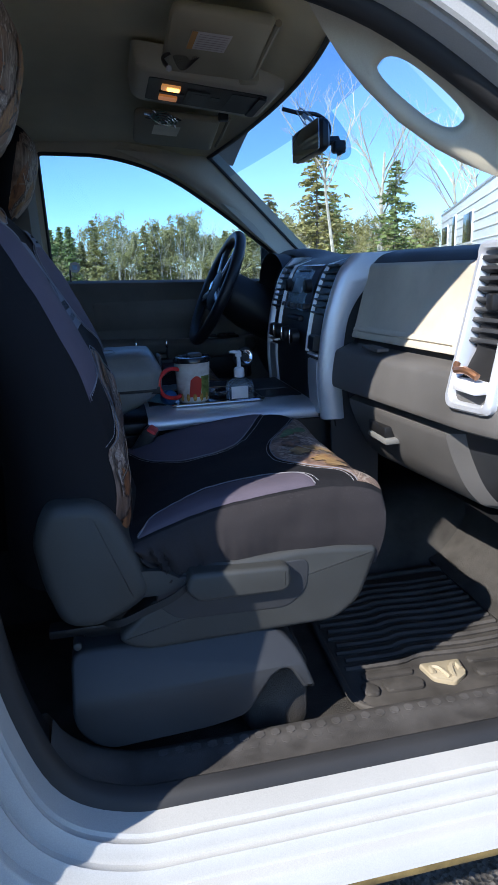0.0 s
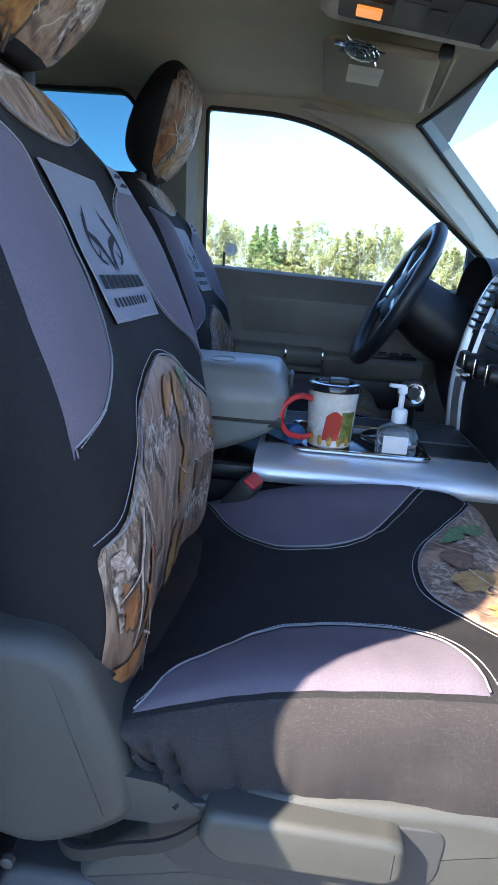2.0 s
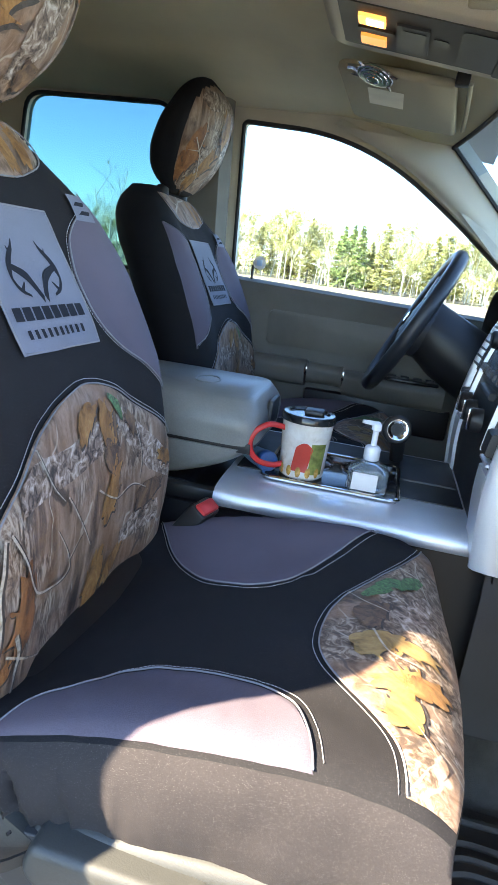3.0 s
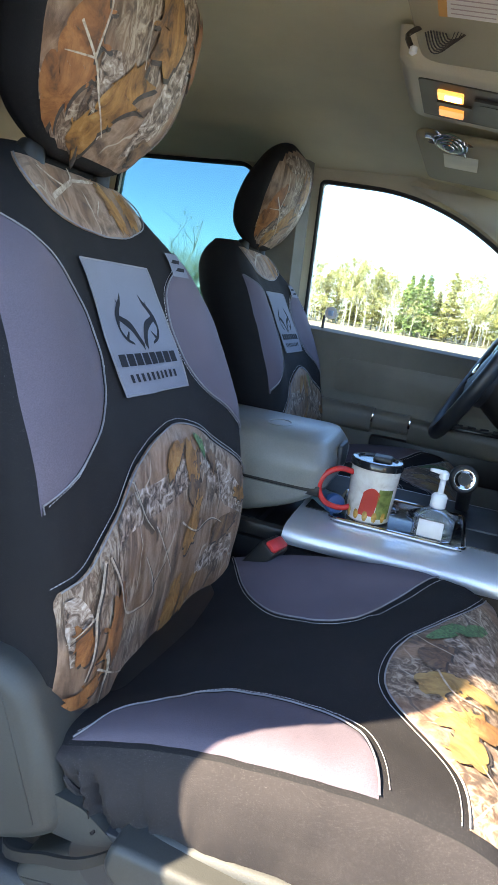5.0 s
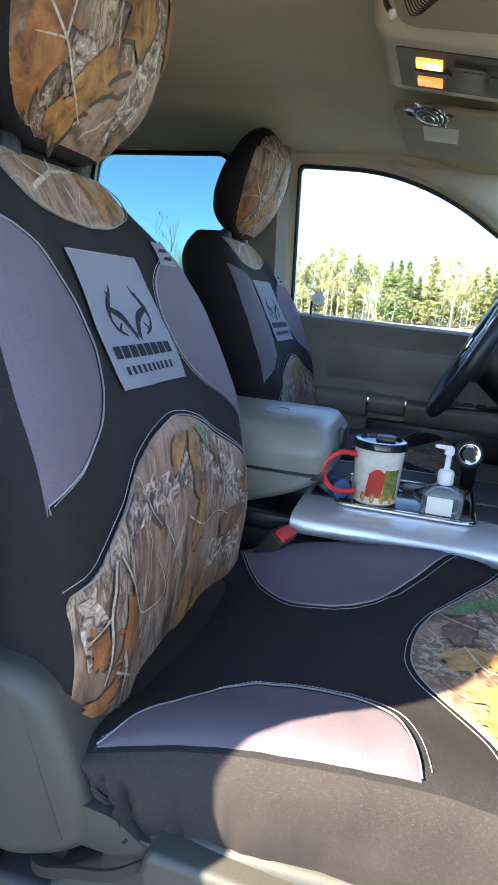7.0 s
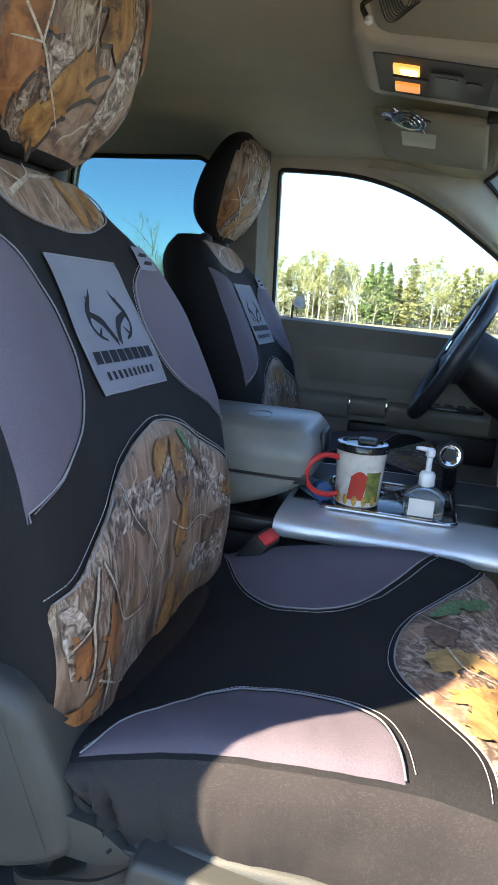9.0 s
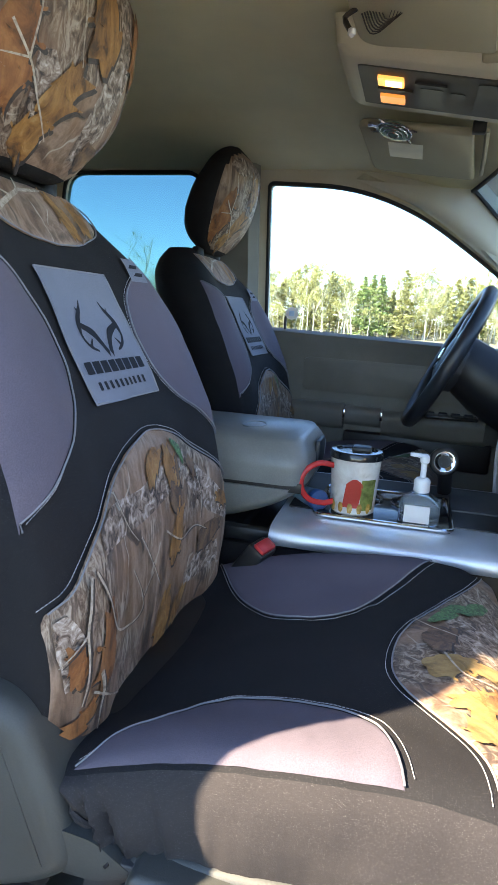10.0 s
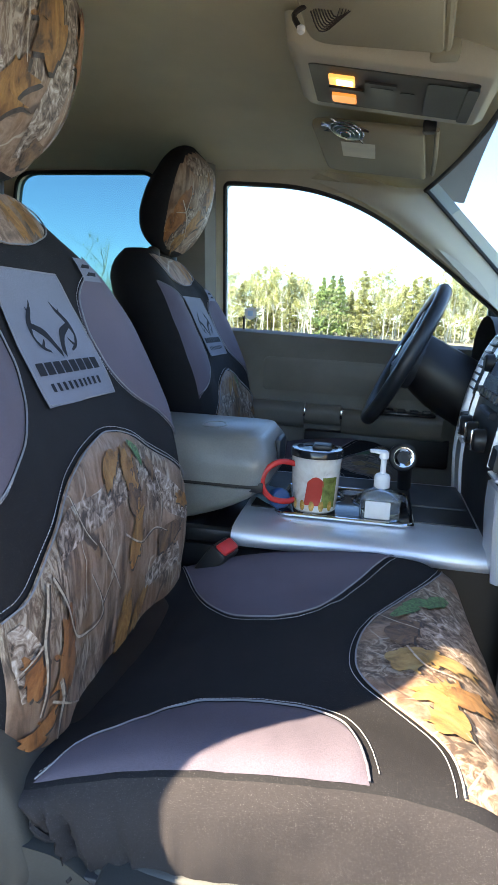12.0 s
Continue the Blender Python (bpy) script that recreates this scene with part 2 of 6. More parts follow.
def box(lo, hi, bevel=0.004, seg=2):
    bm = bmesh.new()
    bmesh.ops.create_cube(bm, size=1)
    for v in bm.verts:
        v.co = Vector([lo[i] + (v.co[i] + 0.5) * (hi[i] - lo[i]) for i in range(3)])
    if bevel:
        bmesh.ops.bevel(bm, geom=bm.edges[:], offset=bevel, segments=seg, profile=0.5, affect="EDGES")
    return bm


def moved(bm, m):
    bmesh.ops.transform(bm, matrix=m, verts=bm.verts[:])
    return bm


def joined(*bms):
    out = bms[0]
    for b in bms[1:]:
        me = bpy.data.meshes.new("tmp")
        b.to_mesh(me)
        out.from_mesh(me)
        b.free()
        bpy.data.meshes.remove(me)
    return out


def loft(rings, closed=True, caps=True):
    """Skin rings of points, each of the same count."""
    bm = bmesh.new()
    vs = [[bm.verts.new(p) for p in ring] for ring in rings]
    n = len(rings[0])
    for a, b in zip(vs, vs[1:]):
        for i in range(n if closed else n - 1):
            j = (i + 1) % n
            bm.faces.new((a[i], a[j], b[j], b[i]))
    if caps and closed:
        bm.faces.new(vs[0])
        bm.faces.new(vs[-1])
    return bm


def prism(points, axis, a, b, bevel=0.004, seg=2):
    """A flat outline of two coordinates, pushed from a to b along axis."""
    def put(p, d):
        q = list(p)
        q.insert("xyz".index(axis), d)
        return q
    bm = loft([[put(p, a) for p in points], [put(p, b) for p in points]])
    if bevel:
        rim = [e for e in bm.edges if len({round(v.co["xyz".index(axis)], 5) for v in e.verts}) == 1]
        bmesh.ops.bevel(bm, geom=rim, offset=bevel, segments=seg, profile=0.5, affect="EDGES")
    return bm


def smooth_line(points, steps=6, closed=False):
    """A soft curve through points."""
    pts = [Vector(p) for p in points]
    out = []
    n = len(pts)
    for i in range(n if closed else n - 1):
        p0 = pts[(i - 1) % n] if closed or i else pts[0]
        p1, p2 = pts[i], pts[(i + 1) % n]
        p3 = pts[(i + 2) % n] if closed or i + 2 < n else pts[-1]
        for s in range(steps):
            t = s / steps
            out.append(0.5 * ((2 * p1) + (p2 - p0) * t + (2 * p0 - 5 * p1 + 4 * p2 - p3) * t * t + (3 * p1 - p0 - 3 * p2 + p3) * t ** 3))
    if not closed:
        out.append(pts[-1])
    return out


def tube(points, radius, sides=8, closed=False, taper=None):
    pts = [Vector(p) for p in points]
    rings = []
    n = len(pts)
    up = Vector((0.123, 0.321, 0.94)).normalized()
    for i, p in enumerate(pts):
        a = pts[(i - 1) % n] if closed or i else p
        b = pts[(i + 1) % n] if closed or i + 1 < n else p
        d = (b - a).normalized()
        u = d.cross(up)
        if u.length < 1e-3:
            u = d.cross(Vector((1, 0, 0)))
        u.normalize()
        w = u.cross(d)
        r = radius if taper is None else radius + (taper - radius) * i / (n - 1)
        rings.append([p + r * (math.cos(2 * math.pi * k / sides) * u + math.sin(2 * math.pi * k / sides) * w) for k in range(sides)])
    if closed:
        rings.append(rings[0])
        bm = loft(rings, True, False)
        bmesh.ops.remove_doubles(bm, verts=bm.verts[:], dist=1e-6)
        return bm
    return loft(rings)


def turned(profile, at, sides=28, m=None):
    """Revolve (radius, height) pairs about z through at; m turns it first."""
    rings = [[Vector((max(r, 1e-4) * math.cos(2 * math.pi * k / sides), max(r, 1e-4) * math.sin(2 * math.pi * k / sides), h)) for k in range(sides)] for r, h in profile]
    bm = loft(rings)
    if m is not None:
        bmesh.ops.transform(bm, matrix=m, verts=bm.verts[:])
    bmesh.ops.translate(bm, vec=at, verts=bm.verts[:])
    return bm


def between(knots, s):
    """Soft interpolation in a short table."""
    if s <= knots[0][0]:
        return knots[0][1]
    n = len(knots)
    slope = {knots[i][0]: (knots[min(i + 1, n - 1)][1] - knots[max(i - 1, 0)][1]) / (knots[min(i + 1, n - 1)][0] - knots[max(i - 1, 0)][0]) for i in range(n)}
    for (a, va), (b, vb) in zip(knots, knots[1:]):
        if s <= b:
            t = (s - a) / (b - a)
            ma = slope[a] * (b - a)
            mb = slope[b] * (b - a)
            return (2 * t ** 3 - 3 * t * t + 1) * va + (t ** 3 - 2 * t * t + t) * ma + (3 * t * t - 2 * t ** 3) * vb + (t ** 3 - t * t) * mb
    return knots[-1][1]


def sheet(f, nu, nv, thick=0.0):
    """A grid of f(u, v), u and v from 0 to 1."""
    bm = bmesh.new()
    vs = [[bm.verts.new(f(i / nu, j / nv)) for i in range(nu + 1)] for j in range(nv + 1)]
    for j in range(nv):
        for i in range(nu):
            bm.faces.new((vs[j][i], vs[j][i + 1], vs[j + 1][i + 1], vs[j + 1][i]))
    if thick:
        bmesh.ops.recalc_face_normals(bm, faces=bm.faces[:])
        bmesh.ops.solidify(bm, geom=bm.faces[:], thickness=thick)
    return bm


def rounded(points, radius, seg=5):
    """The outline with its corners rounded (2D)."""
    out = []
    n = len(points)
    for i, p in enumerate(points):
        p = Vector(p)
        a, b = Vector(points[i - 1]) - p, Vector(points[(i + 1) % n]) - p
        r = min(radius if isinstance(radius, (int, float)) else radius[i], a.length * 0.49, b.length * 0.49)
        s, e = p + a.normalized() * r, p + b.normalized() * r
        for k in range(seg + 1):
            t = k / seg
            out.append(tuple((1 - t) ** 2 * s + 2 * t * (1 - t) * p + t * t * e))
    return out


def slab(points, y_out, y_in, edge, steps=5):
    """A moulded cover in the xz plane with a softly rounded rim on its outer side."""
    n = len(points)
    pts = [Vector(p) for p in points]
    area = sum(pts[i].x * pts[(i + 1) % n].y - pts[(i + 1) % n].x * pts[i].y for i in range(n))
    inward = []
    for i in range(n):
        d = (pts[(i + 1) % n] - pts[i - 1]).normalized()
        inward.append(Vector((-d.y, d.x)) * (1 if area > 0 else -1))
    rings = [[(p.x, y_in, p.y) for p in pts]]
    for k in range(steps + 1):
        a = math.pi / 2 * k / steps
        rings.append([(p.x + q.x * edge * (1 - math.cos(a)), y_out + edge * (1 - math.sin(a)), p.y + q.y * edge * (1 - math.cos(a))) for p, q in zip(pts, inward)])
    return loft(rings)


def raw_mesh(name, verts, faces, material):
    me = bpy.data.meshes.new(name)
    me.from_pydata(verts, [], faces)
    me.materials.append(material)
    return me


def add_tube(verts, faces, pts, r0, r1, sides=4):
    first = len(verts)
    n = len(pts)
    for i, p in enumerate(pts):
        a, b = pts[max(0, i - 1)], pts[min(n - 1, i + 1)]
        d = (b - a).normalized()
        u = d.cross(Vector((0.3, 0.9, 0.31)))
        u.normalize()
        w = u.cross(d)
        r = r0 + (r1 - r0) * i / (n - 1)
        for k in range(sides):
            t = 2 * math.pi * k / sides
            verts.append(tuple(p + r * (math.cos(t) * u + math.sin(t) * w)))
    for i in range(n - 1):
        for k in range(sides):
            l = (k + 1) % sides
            faces.append((first + i * sides + k, first + i * sides + l, first + (i + 1) * sides + l, first + (i + 1) * sides + k))


MID = 0.195          # the cab's centre line
SEAT_Y = -0.285      # middle of the passenger seat


def lean(z):
    """How far the side of the cab leans in above the belt line."""
    return max(0.0, z - 1.12) * 0.16


# ---------------------------------------------------------------- ground and distance
def ground_material():
    m, t, s = base("spring field")
    v = coords(t)
    grass = ramp(t, noise_out(t, v, 0.35, 6, 0.65), [(0.3, (0.25, 0.19, 0.11)), (0.5, (0.34, 0.27, 0.16)), (0.7, (0.16, 0.14, 0.065))])
    stones = node(t, "ShaderNodeTexVoronoi", Scale=85.0)
    t.links.new(v, stones.inputs["Vector"])
    grey = t.nodes.new("ShaderNodeSeparateColor")
    t.links.new(stones.outputs["Color"], grey.inputs[0])
    gravel = mix(t, "MULTIPLY", 0.8, (0.105, 0.098, 0.090), grey.outputs[0])
    place = t.nodes.new("ShaderNodeSeparateXYZ")
    t.links.new(v, place.inputs[0])
    far = ramp(t, mix(t, "ADD", 0.02, mix(t, "MULTIPLY", 1.0, place.outputs["Y"], (0.08, 0.08, 0.08)), noise_out(t, v, 2)), [(0.45, (0, 0, 0)), (0.6, (1, 1, 1))])
    t.links.new(mix(t, "MIX", far, gravel, grass), s.inputs["Base Color"])
    s.inputs["Roughness"].default_value = 0.95
    bump(t, s, stones.outputs["Distance"], 0.7, 0.02)
    return m


bm = bmesh.new()
bmesh.ops.create_grid(bm, x_segments=60, y_segments=60, size=600)
for v in bm.verts:
    far = max(0, v.co.length - 30)
    v.co.z += 0.15 * noise.noise(v.co * 0.02) * min(1, far / 60)
tagged(part("ground", bm, ground_material()), "gravel yard running out into a dry straw field", "ground", kind="structure")

# ---------------------------------------------------------------- cab shell
EDGE = smooth_line([(1.05, 1.20), (0.74, 1.34), (0.50, 1.51), (0.30, 1.635), (0.10, 1.69), (-0.08, 1.702), (-0.18, 1.68), (-0.245, 1.60), (-0.272, 1.42), (-0.265, 1.15), (-0.25, 0.92), (-0.23, 0.78), (-0.185, 0.66), (-0.10, 0.607), (0.02, 0.60), (0.4, 0.60), (0.8, 0.60), (1.05, 0.60)], 6)


def swept(profile, first=0, last=None):
    """Run a profile of (outward, y) pairs round the passenger door opening."""
    rings = []
    n = len(EDGE)
    for i, p in enumerate(EDGE):
        d = (EDGE[min(i + 1, n - 1)] - EDGE[max(i - 1, 0)]).normalized()
        out = Vector((d.y, -d.x))
        ring = []
        for far, y in profile:
            if p.y < 0.606 and p.x > 0.0:
                far = min(far, 0.088)
            q = p + out * far
            ring.append((q.x, y + lean(q.y), q.y))
        rings.append(ring)
    return loft(rings[first:last], False)


REAR_TURN = next(i for i, p in enumerate(EDGE) if p.x < -0.17)
SILL_TURN = next(i for i, p in enumerate(EDGE) if i > REAR_TURN and p.y < 0.70)
body = thing("truck_body", (0, -0.75, 0.45), "white pickup truck cab body round the open passenger doorway", "truck body", kind="structure")
part("door_frame", swept([(0.001, -0.694), (0.003, -0.715), (0.005, -0.728), (0.010, -0.731), (0.011, -0.735), (0.008, -0.742), (0.012, -0.746), (0.028, -0.748), (0.033, -0.750), (0.034, -0.755), (0.031, -0.762), (0.035, -0.766), (0.050, -0.768), (0.055, -0.771), (0.055, -0.784), (0.060, -0.790), (0.085, -0.796), (0.12, -0.798), (0.125, -0.785)]), WHITE_PAINT, body)
part("door_seal", swept([(-0.012, -0.660), (-0.018, -0.668), (-0.017, -0.682), (-0.009, -0.692), (0.001, -0.695), (0.012, -0.690), (0.014, -0.66)]), SEALER, body, "black rubber door seal")
part("inner_trim", swept([(0.20, -0.535), (0.06, -0.550), (0.008, -0.563), (-0.004, -0.585), (-0.005, -0.61), (-0.006, -0.64), (-0.010, -0.662)], SILL_TURN), SILL_PLASTIC, body, "scuffed dark grey sill and pillar trim")
# Pillar stretch of the trim, coloured black for the darkness behind the seal.
part("pillar_lining", swept([(0.20, -0.50), (0.06, -0.54), (0.0, -0.60), (-0.004, -0.64), (-0.010, -0.662)], REAR_TURN, SILL_TURN + 1), BLACK_PLASTIC, body, "lining of the door pillar, blackened for the shade inside")
part("roof_trim", swept([(0.10, -0.52), (0.05, -0.54), (0.01, -0.57), (-0.006, -0.62), (-0.010, -0.662)], 22, REAR_TURN + 1), PILLAR_PLASTIC, body, "greige trim over the door opening")
part("running_strip", box((-1.0, -0.794, 0.490), (1.2, -0.765, 0.514), 0.006), RUST, body, "rust-stained strip under the rocker panel")
# rear quarter of the cab, closed; its bulge is set to shade the rocker
part("rear_side", loft([[(x, y, z) for y, z in ((-0.76, 0.45), (-0.80, 0.45), (-0.845, 0.62), (-0.875, 0.80), (-0.888, 0.95), (-0.888, 1.15), (-0.87, 1.27), (-0.82, 1.33), (-0.76, 1.33))] for x in (-1.95, -0.325)]), WHITE_PAINT, body)
part("rear_side_upper", prism([(-0.76, 1.25), (-0.80, 1.25), (-0.70, 1.82), (-0.66, 1.82)], "x", -1.95, -0.37, 0.0), WHITE_PAINT, body)
# Slab added out of view; its front edge casts the shade across the cushion.
part("rear_door_frame", prism(rounded([(-1.95, 1.25), (-0.368, 1.25), (-0.374, 1.33), (-0.384, 1.43), (-0.400, 1.53), (-0.412, 1.67), (-0.48, 1.79), (-0.60, 1.84), (-1.95, 1.84)], 0.03, 4), "y", -0.865, -0.82, 0.006), WHITE_PAINT, body, "added white slab, out of view, that shades the passenger cushion")
part("hinge_pillar", box((1.0, -0.80, 0.45), (1.2, -0.66, 1.28), 0.01), WHITE_PAINT, body)
part("rear_wall", box((-1.98, -0.80, 0.45), (-1.93, 1.19, 1.92), 0.01), DARK_PLASTIC, body)
part("roof_skin", sheet(lambda u, v: (-1.95 + 2.38 * u, -0.64 + 1.67 * v, 1.775 + 0.11 * (1 - (2 * v - 1) ** 2) - 0.07 * max(0, u - 0.75) / 0.25), 24, 16, 0.01), WHITE_PAINT, body)
part("firewall", box((1.08, -0.78, 0.45), (1.12, 1.17, 1.30), 0.0), DARK_PLASTIC, body)
part("bonnet", sheet(lambda u, v: (1.05 + 1.3 * u, -0.7 + 1.8 * v, 1.27 - 0.10 * u - 0.03 * (2 * v - 1) ** 2), 8, 8, 0.01), WHITE_PAINT, body)

floor = tagged(part("floor", box((-1.95, -0.70, 0.47), (1.10, 1.10, 0.545), 0.0), CARPET), "dark grey carpeted cab floor", "floor", kind="structure")
tunnel = tagged(part("floor_hump", loft([[(x, y, z) for y, z in ((-0.02, 0.54), (0.03, 0.66), (0.10, 0.70), (0.29, 0.70), (0.36, 0.66), (0.41, 0.54))] for x in (-0.8, 1.08)]), CARPET), "carpeted hump in the middle of the floor", "floor", kind="structure")
kick = tagged(part("footwell_wall", sheet(lambda u, v: (0.72 + 0.33 * v, -0.64 + 0.70 * u, 0.545 + 0.42 * v ** 1.6), 10, 10, 0.02), CARPET), "carpeted toe board of the passenger footwell", "footwell", kind="structure")


# ceiling: soft felt, lower at its edges, with a raised field over the seats
def roof_line(u, v):
    s = max(-1.0, min(1.0, 2.24 * v - 1.12))
    front = 0.392 - 0.09 * s * s
    x = -1.93 + (front + 1.93) * u
    z = 1.752 + 0.062 * (1 - abs(s) ** 3.0)
    t = max(0.0, (x - 0.0) / front)
    z += (1.723 - 0.030 * s * s - z) * t ** 1.5
    z += 0.012 / (1 + math.exp((abs(s) - 0.60) * 40)) / (1 + math.exp((x + 0.06) * 70))
    return (x, MID + (2.24 * v - 1.12) * 0.675, z)


tagged(part("ceiling", sheet(roof_line, 160, 110), HEADLINER), "beige felt headliner of the cab", "ceiling", kind="structure")


# driver's side, mirrored from the passenger opening: door_1 front, door_2 rear
def side_y(z, deep=0.0):
    return 0.99 - lean(z) * 1.0 - deep


WIN1 = rounded([(-0.245, 1.292), (0.60, 1.266), (0.59, 1.350), (0.365, 1.522), (0.175, 1.648), (-0.01, 1.710), (-0.245, 1.718)], [0.02, 0.03, 0.05, 0.1, 0.1, 0.1, 0.015], 6)
WIN2 = rounded([(-0.98, 1.30), (-0.42, 1.290), (-0.41, 1.67), (-0.47, 1.745), (-0.89, 1.742)], [0.03, 0.02, 0.05, 0.03, 0.05], 5)


def framed(outline, outer, y0, thick):
    """A wall in the xz plane with an opening, leaning like the cab's side."""
    n = len(outline)
    rim = []
    for i in range(n):
        d = (Vector(outline[(i + 1) % n]) - Vector(outline[i - 1])).normalized()
        rim.append(Vector(outline[i]) + Vector((d.y, -d.x)) * outer)
    def ring(pts, deep):
        return [(p[0], y0 - lean(p[1]) + deep, p[1]) for p in pts]
    return loft([ring(rim, 0), ring(outline, 0), ring(outline, thick), ring(rim, thick), ring(rim, 0)], True, False)


door = thing("door_1", (0.15, 1.0, 0.6), "closed driver's door with taupe plastic panel and armrest", "door", kind="structure")
part("window_frame", framed(WIN1, 0.09, 0.985, 0.04), PILLAR_PLASTIC, door, "greige window surround", smooth=30)
part("window_seal", tube([(p[0], 0.985 - lean(p[1]), p[1]) for p in WIN1], 0.006, 6, True), SEALER, door)
pane = part("window_glass", prism(WIN1, "y", 0, 0.004, 0.0), WINDOW_GLASS, door)
for v in pane.data.vertices:
    v.co.y += 1.008 - lean(v.co.z)
pane.visible_shadow = False
part("door_skin", box((-0.30, 1.03, 0.50), (1.05, 1.06, 1.27), 0.01), WHITE_PAINT, door)
part("door_panel", loft([[(x, y, z) for y, z in ((1.0, 0.56), (0.965, 0.58), (0.955, 0.80), (0.955, 1.00), (0.965, 1.09), (0.962, 1.22), (0.945, 1.276 - 0.03 * x), (0.935, 1.298 - 0.03 * x), (0.955, 1.307 - 0.03 * x), (1.02, 1.302 - 0.03 * x))] for x in (-0.27, -0.1, 0.2, 0.6, 1.0)]), TAUPE_PLASTIC, door)
inset = prism(rounded([(-0.12, 1.13), (0.62, 1.12), (0.62, 1.225), (-0.12, 1.232)], 0.02), "y", 0.955, 0.975, 0.004)
part("door_inset", inset, TAUPE_PLASTIC, door)
part("armrest", loft([[(x, y, z) for y, z in rounded([(0.97, 1.02), (0.915, 1.03), (0.905, 1.085), (0.93, 1.10), (0.97, 1.10)], 0.014, 3)] for x in (-0.27, 0.017)]), TAUPE_PLASTIC, door)
part("armrest_grip", loft([[(x, y, z) for y, z in rounded([(0.97, 1.035), (0.922, 1.04), (0.912, 1.082), (0.93, 1.095), (0.97, 1.095)], 0.014, 3)] for x in (0.022, 0.127)]), TAUPE_PLASTIC, door)
part("switch_panel", loft([[(x, y, z) for y, z in rounded([(0.97, 1.0), (0.905 + k, 1.02), (0.89 + k, 1.075), (0.92, 1.088), (0.97, 1.088)], 0.014, 3)] for x, k in ((0.132, 0.015), (0.25, 0.0), (0.42, 0.0), (0.47, 0.05))]), TAUPE_PLASTIC, door)
part("switch_plate", box((0.24, 0.905, 1.085), (0.40, 0.955, 1.094), 0.003), DARK_GLOSS, door)
for i in range(4):
    part("window_switch", box((0.255 + 0.036 * i, 0.915, 1.092), (0.28 + 0.036 * i, 0.94, 1.101), 0.003), BLACK_PLASTIC, door)
for x in (0.0195, 0.1295):
    part("chrome_pin", box((x - 0.004, 0.905, 1.062), (x + 0.004, 0.925, 1.088), 0.002), CHROME, door, "chrome armrest end cap")
part("door_pocket", box((0.02, 0.925, 0.93), (0.45, 0.965, 1.02), 0.01), BLACK_PLASTIC, door)
part("lower_pocket", box((-0.15, 0.915, 0.62), (0.60, 0.965, 0.86), 0.015), TAUPE_PLASTIC, door)
part("lock_pin", turned([(0.004, 0), (0.004, 0.045), (0.002, 0.05)], (-0.185, 0.952, 1.300), 10), BLACK_PLASTIC, door)
decal = part("window_decal", moved(turned([(0.020, 0), (0.020, 0.001)], (0, 0, 0), 8, pose(0, 0, 0, 90, 0, 0)), Matrix.Translation((-0.168, 0.962, 1.358))), WHITE_PAPER, door, "white octagonal window sticker")
part("decal_mark", box((-0.176, 0.955, 1.350), (-0.160, 0.958, 1.366), 0.001), BLUE_INK, decal)

rear = thing("door_2", (-0.8, 1.0, 0.6), "closed rear door with window on the driver's side", "door", kind="structure")
part("window_frame", framed(WIN2, 0.085, 0.985, 0.04), PILLAR_PLASTIC, rear, smooth=30)
part("window_seal", tube([(p[0], 0.985 - lean(p[1]), p[1]) for p in WIN2], 0.006, 6, True), SEALER, rear)
pane = part("window_glass", prism(WIN2, "y", 0, 0.004, 0.0), TINTED_GLASS, rear)
for v in pane.data.vertices:
    v.co.y += 1.008 - lean(v.co.z)
pane.visible_shadow = False
part("door_panel", box((-1.95, 0.955, 0.50), (-0.305, 1.03, 1.28), 0.01), TAUPE_PLASTIC, rear)
part("roof_side_trim", prism(rounded([(-0.32, 1.726), (-0.01, 1.719), (0.175, 1.658), (0.30, 1.575), (0.335, 1.605), (0.300, 1.69), (0.22, 1.79), (-0.32, 1.79)], 0.02), "y", 0.893, 0.93, 0.0), HEADLINER, door, "headliner edge over the driver's window")
pillar = tagged(part("pillar_trim", loft([[(x, y - lean(z), z) for x, y in ((-0.40, 0.955), (-0.375, 0.925), (-0.29, 0.925), (-0.265, 0.955))] for z in (0.6, 1.0, 1.3, 1.6, 1.76)]), TAUPE_PLASTIC), "taupe trim of the pillar between the driver's side doors", "pillar", kind="structure")

# windscreen and its pillars
screen = thing("windscreen", (0.7, MID, 1.4), "clear curved windscreen with a blue shade band", "windscreen", kind="structure")


def screen_at(s, v):
    """s across from -1 (passenger) to 1, v up from the scuttle."""
    x = 0.87 - 0.475 * v - 0.09 * s * s
    return (x, MID + s * (0.75 - 0.085 * v), 1.27 + 0.455 * v - 0.030 * s * s)


